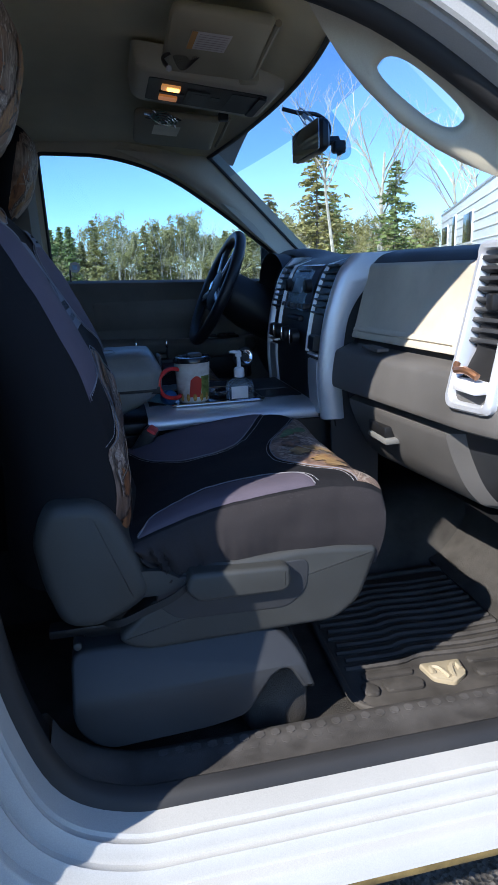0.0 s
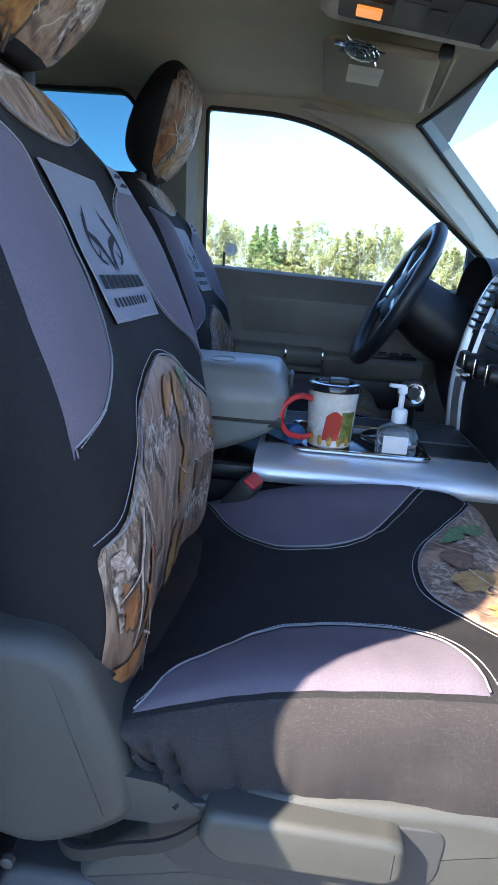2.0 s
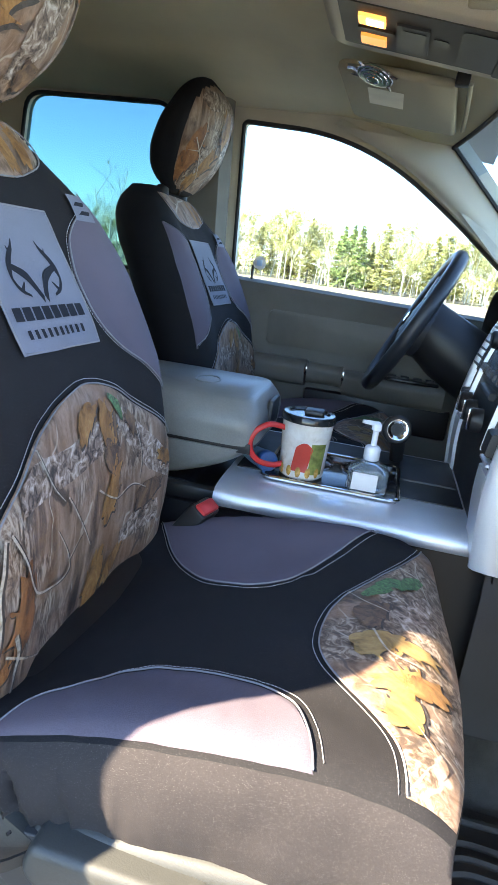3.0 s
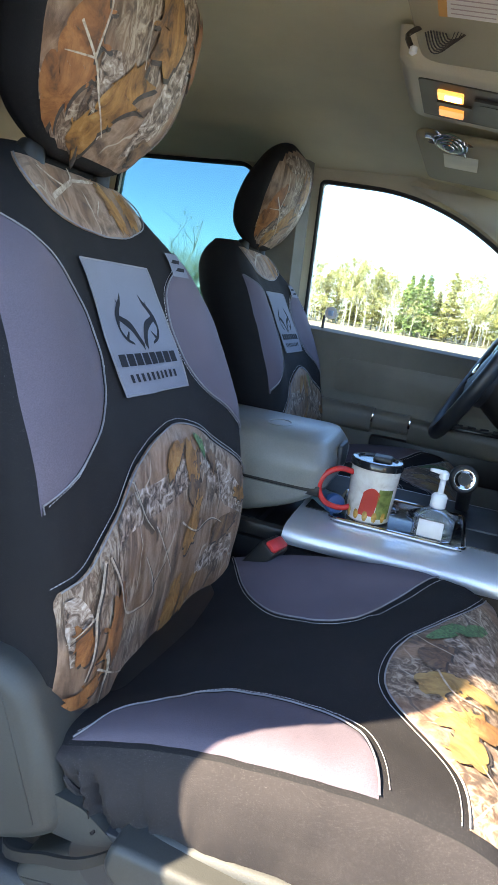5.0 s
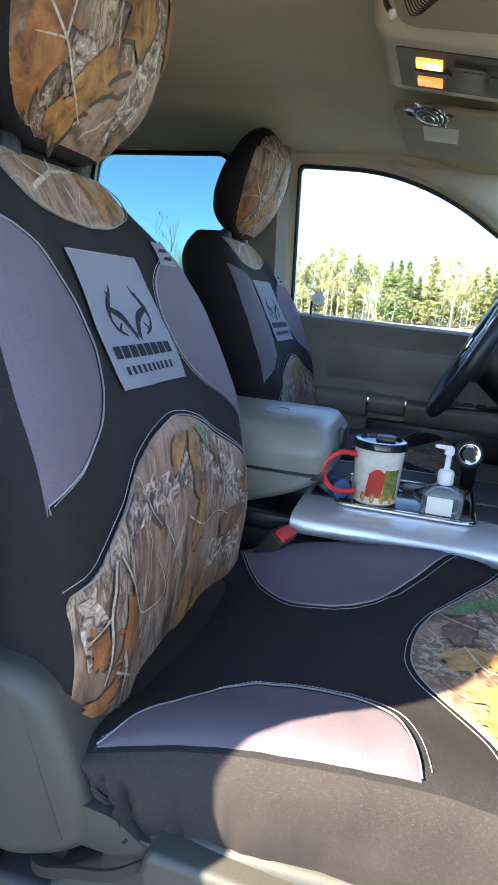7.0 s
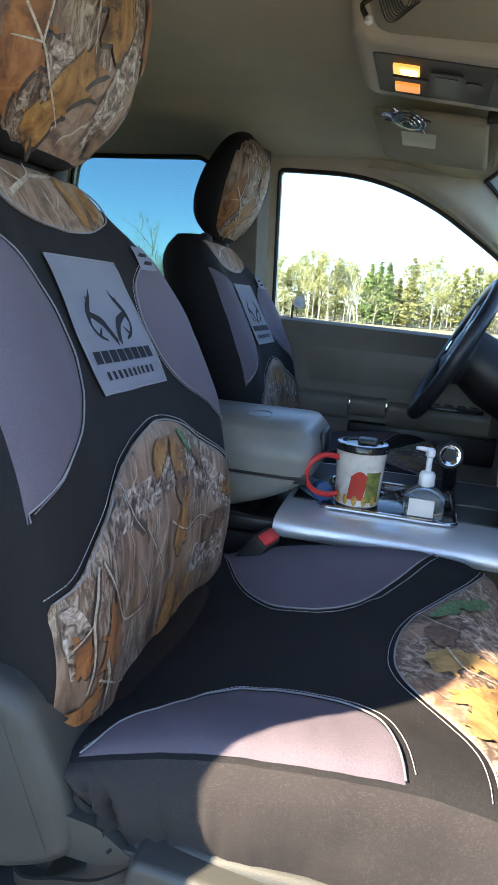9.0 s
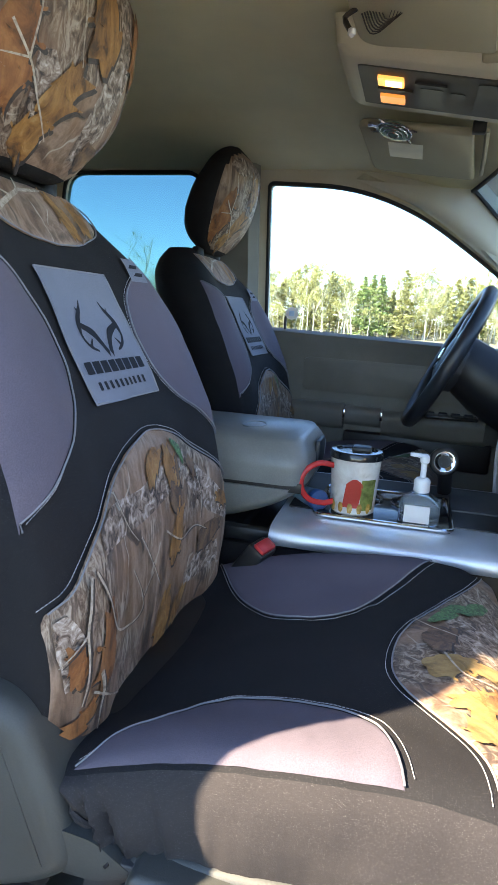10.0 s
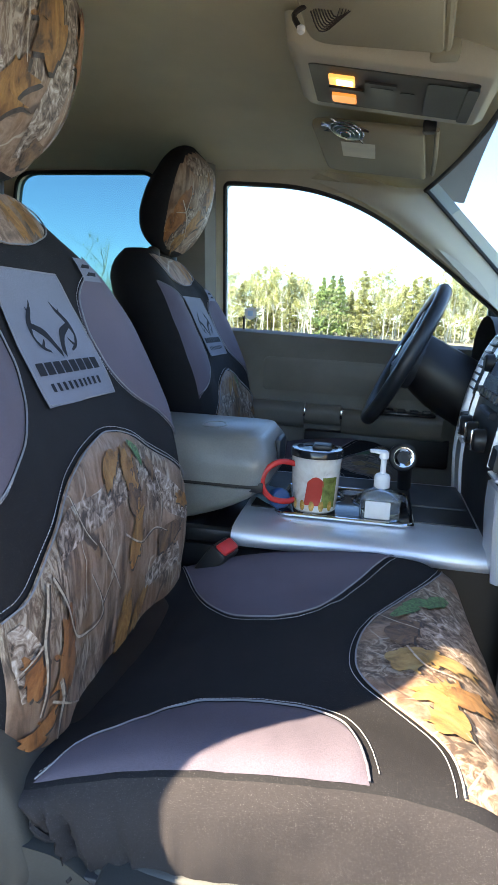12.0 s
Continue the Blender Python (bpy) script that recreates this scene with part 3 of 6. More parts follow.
glass_pane = part("glass_pane", sheet(lambda u, v: screen_at(2 * u - 1, v * 0.86), 24, 12), WINDOW_GLASS, screen)
glass_pane.visible_shadow = False
shade = part("shade_band", sheet(lambda u, v: screen_at(2 * u - 1, 0.86 + 0.14 * v), 24, 4), SHADE_GLASS, screen, "blue tinted band at the top")
shade.visible_shadow = False
drop = part("mirror_shade", sheet(lambda u, v: Vector(screen_at(-0.28 + 0.42 * u, 0.86 - 0.17 * v * math.sin(math.pi * min(1, max(0, u))) ** 0.5)) + Vector((-0.004, 0, -0.003)), 12, 6), SHADE_GLASS, screen)
drop.visible_shadow = False
for side in (-1, 1):
    inner = [Vector(screen_at(side * 0.965, v)) for v in (0, 0.25, 0.5, 0.75, 1.0)]
    outer = [Vector((x, MID + side * (0.765 - lean(z) * 1.0), z)) for x, z in ((0.72, 1.25), (0.56, 1.38), (0.375, 1.522), (0.185, 1.65), (0.0, 1.725))]
    rings = []
    pairs = list(zip(smooth_line(inner, 4), smooth_line(outer, 4)))
    for i, (a, b) in enumerate(pairs):
        fade = 1 - max(0, i / (len(pairs) - 1) - 0.45) / 0.55
        mid = (a + b) / 2 + Vector((-0.03, -side * 0.035, -0.02)) * (0.15 + 0.85 * fade)
        rings.append([a + Vector((0.02, 0, 0.02)), a, a.lerp(mid, 0.6), mid, mid.lerp(b, 0.6), b, b + Vector((0.02, side * 0.02, 0.02))])
    if side > 0:
        part("glass_seal", tube([p + Vector((-0.002, -side * 0.004, -0.002)) for p in smooth_line(inner, 4)], 0.005, 6), SEALER, screen)
    if side > 0:
        pd = tagged(part("pillar_driver", loft(rings, False), PILLAR_PLASTIC, smooth=80), "greige windscreen pillar trim on the driver's side", "pillar", kind="structure")
        def on_ring(i, w):
            k = min(len(rings) - 2, int(i))
            row = [p.lerp(q, i - k) for p, q in zip(rings[k][1:6], rings[k + 1][1:6])]
            j = min(3, int(w * 4))
            return row[j].lerp(row[j + 1], w * 4 - j) + Vector((-0.003, -0.003, -0.001))
        # Oval sheet in darker pillar colour: paints the soft shade of the recess.
        part("grab_recess", sheet(lambda u, v: on_ring(8.2 + 1.9 * (u * 2 - 1) * math.cos(math.asin(min(1, abs(2 * v - 1)))), 0.50 + 0.20 * (2 * v - 1)), 14, 10), plain("dim greige recess", (0.50, 0.455, 0.36), 0.7), pd, "oval recess of the pillar trim, its shade put in as darker greige")
part("header_seal", tube([Vector(screen_at(-0.965 + 1.93 * k / 20, 1.0)) + Vector((-0.004, 0, -0.004)) for k in range(21)], 0.006, 6), SEALER, screen)


# ---------------------------------------------------------------- seats
CENTRE = [(0.90, -0.088), (1.00, -0.078), (1.10, -0.078), (1.20, -0.099), (1.30, -0.149), (1.39, -0.200), (1.45, -0.242), (1.50, -0.280)]
BOLSTER = [(0.90, -0.072), (1.00, -0.062), (1.10, -0.066), (1.20, -0.090), (1.30, -0.132), (1.39, -0.183), (1.45, -0.235), (1.50, -0.282)]
HALF = [(0.86, 0.232), (0.95, 0.248), (1.10, 0.258), (1.22, 0.258), (1.32, 0.246), (1.39, 0.220), (1.44, 0.180), (1.475, 0.138), (1.50, 0.085)]
CREST = [(-0.13, 0.925), (-0.06, 0.940), (0.0, 0.960), (0.08, 0.980), (0.16, 0.990), (0.24, 0.996), (0.30, 0.992), (0.335, 0.978), (0.375, 0.945)]
HEM = [(-0.13, 0.925), (-0.06, 0.925), (-0.03, 0.900), (0.02, 0.862), (0.09, 0.874), (0.20, 0.870), (0.30, 0.860), (0.40, 0.857)]
# half widths of the sewn pieces, by height or by place along the cushion
LUMBAR = [(0.88, 0.985), (1.06, 0.985), (1.089, 0.985), (1.10, 0.90), (1.12, 0.80), (1.14, 0.67), (1.165, 0.48), (1.19, 0.30), (1.203, 0.13), (1.2075, 0.0)]
NECK = [(1.418, 0.0), (1.421, 0.22), (1.430, 0.44), (1.440, 0.60), (1.462, 0.80), (1.488, 0.93)]
FLANK = [(1.162, 0.995), (1.185, 0.87), (1.21, 0.73), (1.24, 0.54), (1.275, 0.43), (1.32, 0.415), (1.363, 0.51), (1.39, 0.68), (1.41, 0.85), (1.422, 0.99)]
DOOR_CLOTH = [(0.165, 0.985), (0.185, 0.94), (0.21, 0.83), (0.264, 0.75), (0.348, 0.60), (0.464, 0.562), (0.582, 0.585), (0.677, 0.667), (0.725, 0.82), (0.764, 0.985)]
INNER_CLOTH = [(0.13, 0.985), (0.163, 0.84), (0.261, 0.47), (0.353, 0.255), (0.48, 0.183), (0.589, 0.29), (0.675, 0.55), (0.781, 0.84), (0.83, 0.985)]
FRONT = [(-0.985, 0.915), (-0.931, 0.907), (-0.783, 0.878), (-0.599, 0.813), (-0.416, 0.725), (-0.205, 0.685), (0.112, 0.707), (0.422, 0.80), (0.786, 0.936), (0.985, 0.985)]


def back_at(u, z, proud=0.0):
    """A place on the front of the backrest: u from -1 (door side) to 1."""
    h = between(HALF, z)
    a = abs(u)
    c, b = between(CENTRE, z), between(BOLSTER, z)
    k = math.exp(-((a - 0.74) / 0.20) ** 2)
    x = c + (b - c) * (k if a < 0.74 else 1.0)
    if a > 0.80:
        x -= 0.02 * ((a - 0.80) / 0.20) ** 2
    x += 0.0022 * noise.noise(Vector((u * 3.1, z * 17.0, 5.0))) + 0.0012 * noise.noise(Vector((u * 9.0 + z * 14, z * 34.0, 8.0)))
    return Vector((x + proud, SEAT_Y + u * h, z + proud * 0.4))


def cush(u, v, proud=0.0):
    """The cushion's top: u from -1 (door side) to 1, v from 0 (back) to 1 (front edge)."""
    x = -0.13 + 0.472 * v + 0.033 * (1 - u * u) * v
    y = SEAT_Y + u * 0.255
    a = abs(u)
    z = between(CREST, x) + 0.012 * math.exp(-((a - 0.85) / 0.2) ** 2) - 0.012 * (1 - a * a) * (1 - v)
    if a > 0.93:
        z -= 0.006 * ((a - 0.93) / 0.07) ** 2
    z += 0.0022 * noise.noise(Vector((x * 12, y * 12, 3.0))) + 0.0014 * noise.noise(Vector((x * 40 + y * 12, y * 26, 6.0)))
    return Vector((x, y, z + proud))


def on_back(s, z, proud=0.0):
    """The same front by metres across from the seat's middle."""
    return back_at(s / between(HALF, z), z, proud)


def rimmed(s, w, proud):
    """Height of a sewn piece over its ground: full inside, tucked in at its border."""
    e = min(s, 1 - s, w, 1 - w)
    return proud * min(1.0, 0.25 + e * 14)


def panel(surface, left, right, low, high, nu=14, nv=30, proud=0.004):
    """A sewn piece: between two edges left(v) and right(v) for v from low to high, laid on a surface."""
    def f(s, w):
        v = low + (high - low) * w
        a, b = left(v), right(v)
        return surface(a + (b - a) * s, v, rimmed(s, w, proud))
    return sheet(f, nu, nv)


def stitched(name, points, parent, inside=None):
    """Piping along a sewn border, and a row of single stitches beside it."""
    part(name, tube(points, 0.0010, 5), PIPING, parent, "pale piped seam")
    if inside is None:
        return
    n = len(inside)
    verts, faces, run, gap = [], [], 0.0, 0.0042
    for i in range(n - 1):
        a, b = Vector(inside[i]), Vector(inside[i + 1])
        l = (b - a).length
        if l < 1e-6:
            continue
        d = (b - a) / l
        k = math.ceil(run / gap) * gap
        while k < run + l:
            p = a + d * (k - run)
            add_tube(verts, faces, [p, p + d * 0.0015 + Vector((0.0001, 0, 0.0003)), p + d * 0.0029], 0.00042, 0.00042, 4)
            k += gap
        run += l
    ob = new(name.replace("seam", "stitching"), raw_mesh(name, verts, faces, THREAD))
    ob.parent = parent
    if parent.type == "EMPTY":
        ob.matrix_parent_inverse = Matrix.Translation(-parent.location)


def ribbon(surface, points, widths, proud):
    """A flat printed stroke along points of a surface, in its own two coordinates."""
    line = smooth_line([Vector((*p, 0)) for p in points], 6)
    n = len(line)
    rows = []
    for i, p in enumerate(line):
        a, b = line[max(0, i - 1)], line[min(n - 1, i + 1)]
        d = (b - a).normalized()
        side = Vector((-d.y, d.x, 0))
        t = i / (n - 1) * (len(widths) - 1)
        k = min(len(widths) - 2, int(t))
        w = widths[k] + (widths[k + 1] - widths[k]) * (t - k)
        rows.append([surface(p.x + side.x * w * e, p.y + side.y * w * e, proud) for e in (-0.5, 0.0, 0.5)])
    return loft(rows, False)


def oak_leaf(surface, at, size, turn, proud, lobes=3, seed=0):
    """A broad lobed dry leaf, curled on one side, printed on a surface."""
    c, s = math.cos(turn), math.sin(turn)
    rows = []
    n = 34
    for i in range(n + 1):
        t = i / n
        body = size * 0.30 * max(0.03, math.sin(math.pi * min(1, 0.03 + 0.95 * t ** 0.8))) ** 0.7
        bend = 0.09 * size * math.sin(2.6 * t + seed)
        row = []
        for e in (-1.0, -0.5, 0.0, 0.5, 1.0):
            lobe = 0.80 + 0.24 * math.sin(2 * math.pi * ((lobes + 0.4 * (e > 0)) * t - 0.2 + 0.15 * seed + 0.2 * e))
            q = (size * (t - 0.5) + 0.10 * size * abs(e) * math.sin(2 * math.pi * lobes * t), bend + e * body * lobe * (1.0 + 0.3 * math.sin(seed * 1.7 + e)))
            row.append(surface(at[0] + c * q[0] - s * q[1], at[1] + s * q[0] + c * q[1], proud))
        rows.append(row)
    return loft(rows, False)


def seat_thing(name, label):
    seat = thing(name, (0.05, SEAT_Y, 0.55), label, "seat", "front seats of the truck")
    # backrest in its charcoal cover
    rings = []
    for i in range(40):
        z = 0.86 + (1.504 - 0.86) * (i / 39) ** 0.9
        h = between(HALF, z)
        ring = [back_at(-1 + 2 * k / 36, z) for k in range(37)]
        deep = 0.205 * (1 - max(0, (z - 1.36) / 0.145) ** 2 * 0.62)
        for k in range(1, 16):
            a = math.pi * k / 16
            xs = back_at(1, z).x
            ring.append(Vector((xs - deep * math.sin(a) ** 0.6 * 0.9, SEAT_Y + h * math.cos(a), z)))
        rings.append(ring)
    back = part("backrest_cover", loft(rings), CHARCOAL, seat, "charcoal cloth backrest cover", smooth=70)
    # sewn pieces of the backrest
    lum = lambda v: between(LUMBAR, v)
    lumbar = part("lumbar_panel", panel(back_at, lambda v: -lum(v), lum, 0.885, 1.2073, 48, 44, 0.006), CAMO, seat, "woodland print lumbar panel")
    heights = list(np.linspace(1.090, 1.2, 26)) + [1.203, 1.205, 1.2068]
    def border(grow, lift):
        return [back_at(-lum(v) - grow * 0.6, v + grow * 0.14, lift) for v in heights] + [back_at(lum(v) + grow * 0.6, v + grow * 0.14, lift) for v in heights[::-1]]
    stitched("lumbar_seam", border(0.0, 0.005), back, border(0.035, 0.0018))
    # the woodland print: bark limbs, dry leaves over their dark shapes, pale twigs
    for pts, widths in (([(-0.172, 1.126), (-0.133, 1.132), (-0.057, 1.132), (0.01, 1.142), (0.075, 1.150)], (0.024, 0.040, 0.036, 0.040, 0.022)), ([(0.06, 1.165), (0.11, 1.125), (0.16, 1.085), (0.215, 1.052)], (0.02, 0.04, 0.044, 0.03)), ([(0.08, 0.985), (0.13, 0.993), (0.18, 1.000)], (0.02, 0.04, 0.03)), ([(-0.245, 1.082), (-0.235, 1.05), (-0.232, 1.01)], (0.012, 0.03, 0.02))):
        part("bark_print", ribbon(on_back, pts, widths, 0.0066), BARK_PRINT, lumbar, "printed knobbly grey bark")
    for i, (at, size, turn, which) in enumerate((((-0.012, 1.160), 0.062, 0.6, 0), ((0.036, 1.158), 0.066, 2.2, 0), ((0.034, 1.072), 0.088, 1.45, 0), ((0.098, 1.140), 0.050, 2.5, 1), ((-0.181, 1.026), 0.095, 1.2, 2), ((0.004, 0.966), 0.080, 0.9, 0), ((0.060, 0.957), 0.07, 0.5, 0), ((0.05, 1.125), 0.078, 1.5, 1), ((0.15, 1.03), 0.07, 0.7, 1), ((-0.236, 1.03), 0.05, 2.0, 2), ((-0.222, 0.975), 0.055, 0.4, 2), ((0.19, 1.075), 0.05, 2.4, 0))):
        part("leaf_shadow", oak_leaf(on_back, (at[0] + 0.003, at[1] - 0.003), size * 1.03, turn, 0.0075, 3, i), DARK_PRINT, lumbar)
        part("leaf_print", oak_leaf(on_back, at, size, turn, 0.0084, 3, i), LEAF_PRINTS[which], lumbar, "printed dry oak leaf")
    part("moss_print", ribbon(on_back, [(0.042, 1.188), (0.062, 1.172), (0.074, 1.15)], (0.004, 0.014, 0.003), 0.0090), MOSS_PRINT, lumbar, "printed green moss")
    for pts, w in (([(-0.2, 1.109), (-0.182, 1.079), (-0.153, 1.029), (-0.100, 1.008), (-0.069, 1.012), (-0.076, 1.037), (-0.101, 1.071)], 0.0042), ([(-0.071, 1.022), (-0.041, 1.045)], 0.0028), ([(-0.209, 1.107), (-0.216, 1.082), (-0.222, 1.051), (-0.22, 1.02), (-0.225, 0.986)], 0.0056), ([(-0.222, 1.057), (-0.251, 1.037)], 0.003), ([(-0.078, 1.100), (-0.043, 1.055), (-0.02, 1.020)], 0.0032), ([(-0.004, 1.083), (0.047, 1.056), (0.099, 1.058), (0.137, 1.042)], 0.0036), ([(-0.211, 0.994), (-0.17, 0.966), (-0.125, 0.938)], 0.0036), ([(-0.197, 1.008), (-0.19, 0.982), (-0.197, 0.945)], 0.009), ([(-0.13, 1.165), (-0.105, 1.120), (-0.085, 1.098)], 0.003), ([(0.11, 1.14), (0.125, 1.095), (0.12, 1.06)], 0.003)):
        part("twig_shadow", ribbon(on_back, [(a + 0.0035, b - 0.002) for a, b in pts], (w * 0.7, w * 0.7, w * 0.3), 0.0092), DARK_PRINT, lumbar)
        part("twig_print", ribbon(on_back, pts, (w * 0.72, w * 0.62, w * 0.28), 0.0098), TWIG_PRINT, lumbar, "printed pale twig")
    nk = lambda v: between(NECK, v)
    neck = part("neck_panel", panel(back_at, lambda v: -nk(v), nk, 1.418, 1.488, 30, 20), CAMO, seat, "woodland print neck panel")
    stitched("neck_seam", [back_at(-nk(v), v, 0.0040) for v in np.linspace(1.486, 1.4182, 18)] + [back_at(nk(v), v, 0.0040) for v in np.linspace(1.4182, 1.486, 18)], back)
    for at, size, turn, which in (((0.045, 1.455), 0.07, 2.2, 0), ((0.085, 1.458), 0.05, 2.0, 0)):
        part("leaf_print", oak_leaf(on_back, at, size, turn, 0.0050, 3, 3), LEAF_PRINTS[which], neck, "printed dry oak leaf")
    for pts, w in (([(-0.085, 1.447), (-0.05, 1.463), (-0.026, 1.474), (-0.021, 1.488)], 0.0055), ([(-0.026, 1.474), (0.03, 1.482)], 0.004), ([(-0.05, 1.464), (-0.09, 1.478)], 0.003), ([(0.0, 1.44), (0.02, 1.46)], 0.002)):
        part("twig_print", ribbon(on_back, pts, (w, w * 0.9, w * 0.5), 0.0054), TWIG_PRINT, neck, "printed pale twig")
    for side in (-1, 1):
        inner = lambda v: side * min(0.995, between(FLANK, v) - 0.05 * side)
        part("side_panel", panel(back_at, inner, lambda v: side * 0.998, 1.162, 1.421, 12, 34, 0.003), GREY_CLOTH, seat, "grey violet cloth side panel")
        stitched("side_seam", [back_at(inner(v), v, 0.0032) for v in np.linspace(1.163, 1.420, 34)], back, [back_at(inner(v) - side * 0.018, v, 0.0016) for v in np.linspace(1.170, 1.412, 34)])

    def on_patch(a, b, proud=0.0042):
        """a across from -1 to 1, b up from 0 to 1."""
        return on_back(-0.006 + a * 0.0845, 1.246 + 0.143 * b, proud)
    patch = part("badge_patch", sheet(lambda u, v: on_patch((2 * u - 1) * (1 + 0.05 * math.sin(5 * v)), v, 0.0034), 10, 16), PATCH_CLOTH, seat, "pale grey badge patch with a dark antler mark")
    stitched("patch_seam", [on_patch(a * 0.97 * (1 + 0.05 * math.sin(5 * b)), b, 0.0036) for a, b in [(-1, k / 12) for k in range(13)] + [(1, 1 - k / 12) for k in range(13)] + [(-1, 0.012)]], patch)
    for s in (-1, 1):
        strokes = (([(0.26, 0.76), (0.33, 0.70), (0.44, 0.65), (0.55, 0.57), (0.58, 0.49), (0.49, 0.42), (0.30, 0.375)], (0.012, 0.04, 0.055, 0.085, 0.05, 0.035, 0.015)), ([(0.55, 0.58), (0.38, 0.545), (0.20, 0.49), (0.03, 0.35)], (0.04, 0.06, 0.085, 0.07)), ([(0.46, 0.405), (0.34, 0.47)], (0.05, 0.012)), ([(0.40, 0.66), (0.44, 0.71)], (0.05, 0.012)))
        part("antler", joined(*[ribbon(lambda a, b, p: on_patch(a, b * 1.0, p), [(s * a, b) for a, b in pts], widths, 0.0040) for pts, widths in strokes]), INK, patch, "dark printed antler shape")
    for count, low, high, span, fill in ((8, 0.215, 0.305, 0.88, 0.84), (10, 0.095, 0.155, 0.74, 0.50)):
        for i in range(count):
            a0 = -span + 2 * span * i / count
            a1 = a0 + 2 * span / count * fill
            part("print_bar", sheet(lambda u, v: on_patch(a0 + (a1 - a0) * u, low + (high - low) * v, 0.0042), 2, 2), INK, patch)
    tag = part("cover_tag", sheet(lambda u, v: back_at(0.60 + 0.17 * u + 0.05 * v, 1.385 + 0.030 * v, 0.0045), 3, 3), PATCH_CLOTH, seat, "small grey cloth tag sewn in the seam")
    for i in range(2):
        part("print_bar", sheet(lambda u, v: back_at(0.64 + 0.09 * u + 0.04 * v, 1.392 + 0.010 * i + 0.005 * v, 0.0052), 2, 2), INK, tag)
    # headrest, leaning forward over the backrest

    def head_at(t, a, grow=0.0):
        z = 1.496 + 0.256 * t
        cx = between([(1.496, -0.262), (1.53, -0.262), (1.55, -0.258), (1.61, -0.243), (1.65, -0.230), (1.705, -0.212), (1.752, -0.206)], z)
        d = between([(1.496, 0.012), (1.505, 0.026), (1.53, 0.048), (1.56, 0.064), (1.61, 0.070), (1.65, 0.066), (1.705, 0.049), (1.735, 0.026), (1.752, 0.006)], z) + grow
        w = between([(1.496, 0.055), (1.508, 0.085), (1.53, 0.112), (1.56, 0.136), (1.62, 0.154), (1.68, 0.148), (1.72, 0.121), (1.742, 0.075), (1.752, 0.025)], z) + grow
        puff = 0.0025 * noise.noise(Vector((3 * math.cos(a), 3 * math.sin(a), t * 7)))
        e = 0.82
        return Vector((cx + (d + puff) * math.copysign(abs(math.cos(a)) ** e, math.cos(a)), SEAT_Y + (w + puff) * math.copysign(abs(math.sin(a)) ** e, math.sin(a)), z))
    head = loft([[head_at(i / 36, 2 * math.pi * k / 56) for k in range(56)] for i in range(37)])
    for f in head.faces:
        c = f.calc_center_median()
        if c.x > -0.180 - (1.725 - c.z) * 0.30 and (c.z > 1.506 or c.x > -0.215):
            f.material_index = 1
    headrest = part("headrest", head, [CHARCOAL, CAMO], seat, "headrest in woodland print with a charcoal back", smooth=70)

    def on_head(s, z, proud=0.0):
        return head_at((z - 1.496) / 0.256, s / 0.12, proud)
    for pts, widths in (([(-0.12, 1.700), (-0.07, 1.692), (-0.02, 1.698), (0.05, 1.690)], (0.02, 0.042, 0.036, 0.02)), ([(-0.055, 1.60), (-0.045, 1.55), (-0.05, 1.515)], (0.02, 0.05, 0.03)), ([(0.035, 1.72), (0.045, 1.64), (0.03, 1.56), (0.035, 1.52)], (0.016, 0.044, 0.04, 0.02)), ([(0.095, 1.70), (0.105, 1.62), (0.09, 1.54)], (0.012, 0.036, 0.02))):
        part("bark_print", ribbon(on_head, pts, widths, 0.0012), BARK_PRINT, headrest, "printed knobbly grey bark")
    for i, (at, size, turn, which) in enumerate((((-0.105, 1.545), 0.095, 0.6, 2), ((-0.085, 1.60), 0.09, 1.5, 2), ((-0.03, 1.57), 0.085, 1.3, 0), ((0.0, 1.65), 0.09, 1.9, 0), ((0.075, 1.66), 0.08, 1.5, 2), ((-0.06, 1.525), 0.07, 0.2, 0), ((0.06, 1.53), 0.06, 2.6, 1))):
        part("leaf_shadow", oak_leaf(on_head, (at[0] + 0.003, at[1] - 0.003), size * 1.03, turn, 0.0019, 3, i), DARK_PRINT, headrest)
        part("leaf_print", oak_leaf(on_head, at, size, turn, 0.0027, 3, i), LEAF_PRINTS[which], headrest, "printed dry oak leaf")
    for pts, w in (([(-0.10, 1.61), (-0.075, 1.585), (-0.055, 1.552), (-0.025, 1.525)], 0.0045), ([(-0.075, 1.585), (-0.07, 1.635), (-0.085, 1.67)], 0.0035), ([(-0.075, 1.585), (-0.115, 1.582)], 0.003), ([(-0.02, 1.66), (-0.012, 1.60)], 0.003), ([(0.06, 1.60), (0.075, 1.55)], 0.003)):
        part("twig_print", ribbon(on_head, pts, (w * 0.72, w * 0.62, w * 0.28), 0.0034), TWIG_PRINT, headrest, "printed pale twig")
    for s in (-1, 1):
        part("headrest_post", tube([(-0.280, SEAT_Y + s * 0.07, 1.45), (-0.270, SEAT_Y + s * 0.07, 1.53)], 0.006, 10), CHROME, seat)
        part("post_collar", turned([(0.016, 0), (0.016, 0.024), (0.011, 0.030)], (-0.279, SEAT_Y + s * 0.07, 1.478), 14), BLACK_PLASTIC, seat)
    # cushion
    part("cushion_cover", sheet(lambda u, v: cush(2 * u - 1, v), 56, 56), CHARCOAL, seat, "charcoal cloth cushion cover", smooth=70)
    edge = [(-1, v) for v in np.linspace(0, 1, 90)] + [(u, 1) for u in np.linspace(-0.97, 0.97, 40)] + [(1, v) for v in np.linspace(1, 0, 60)]
    rings = []
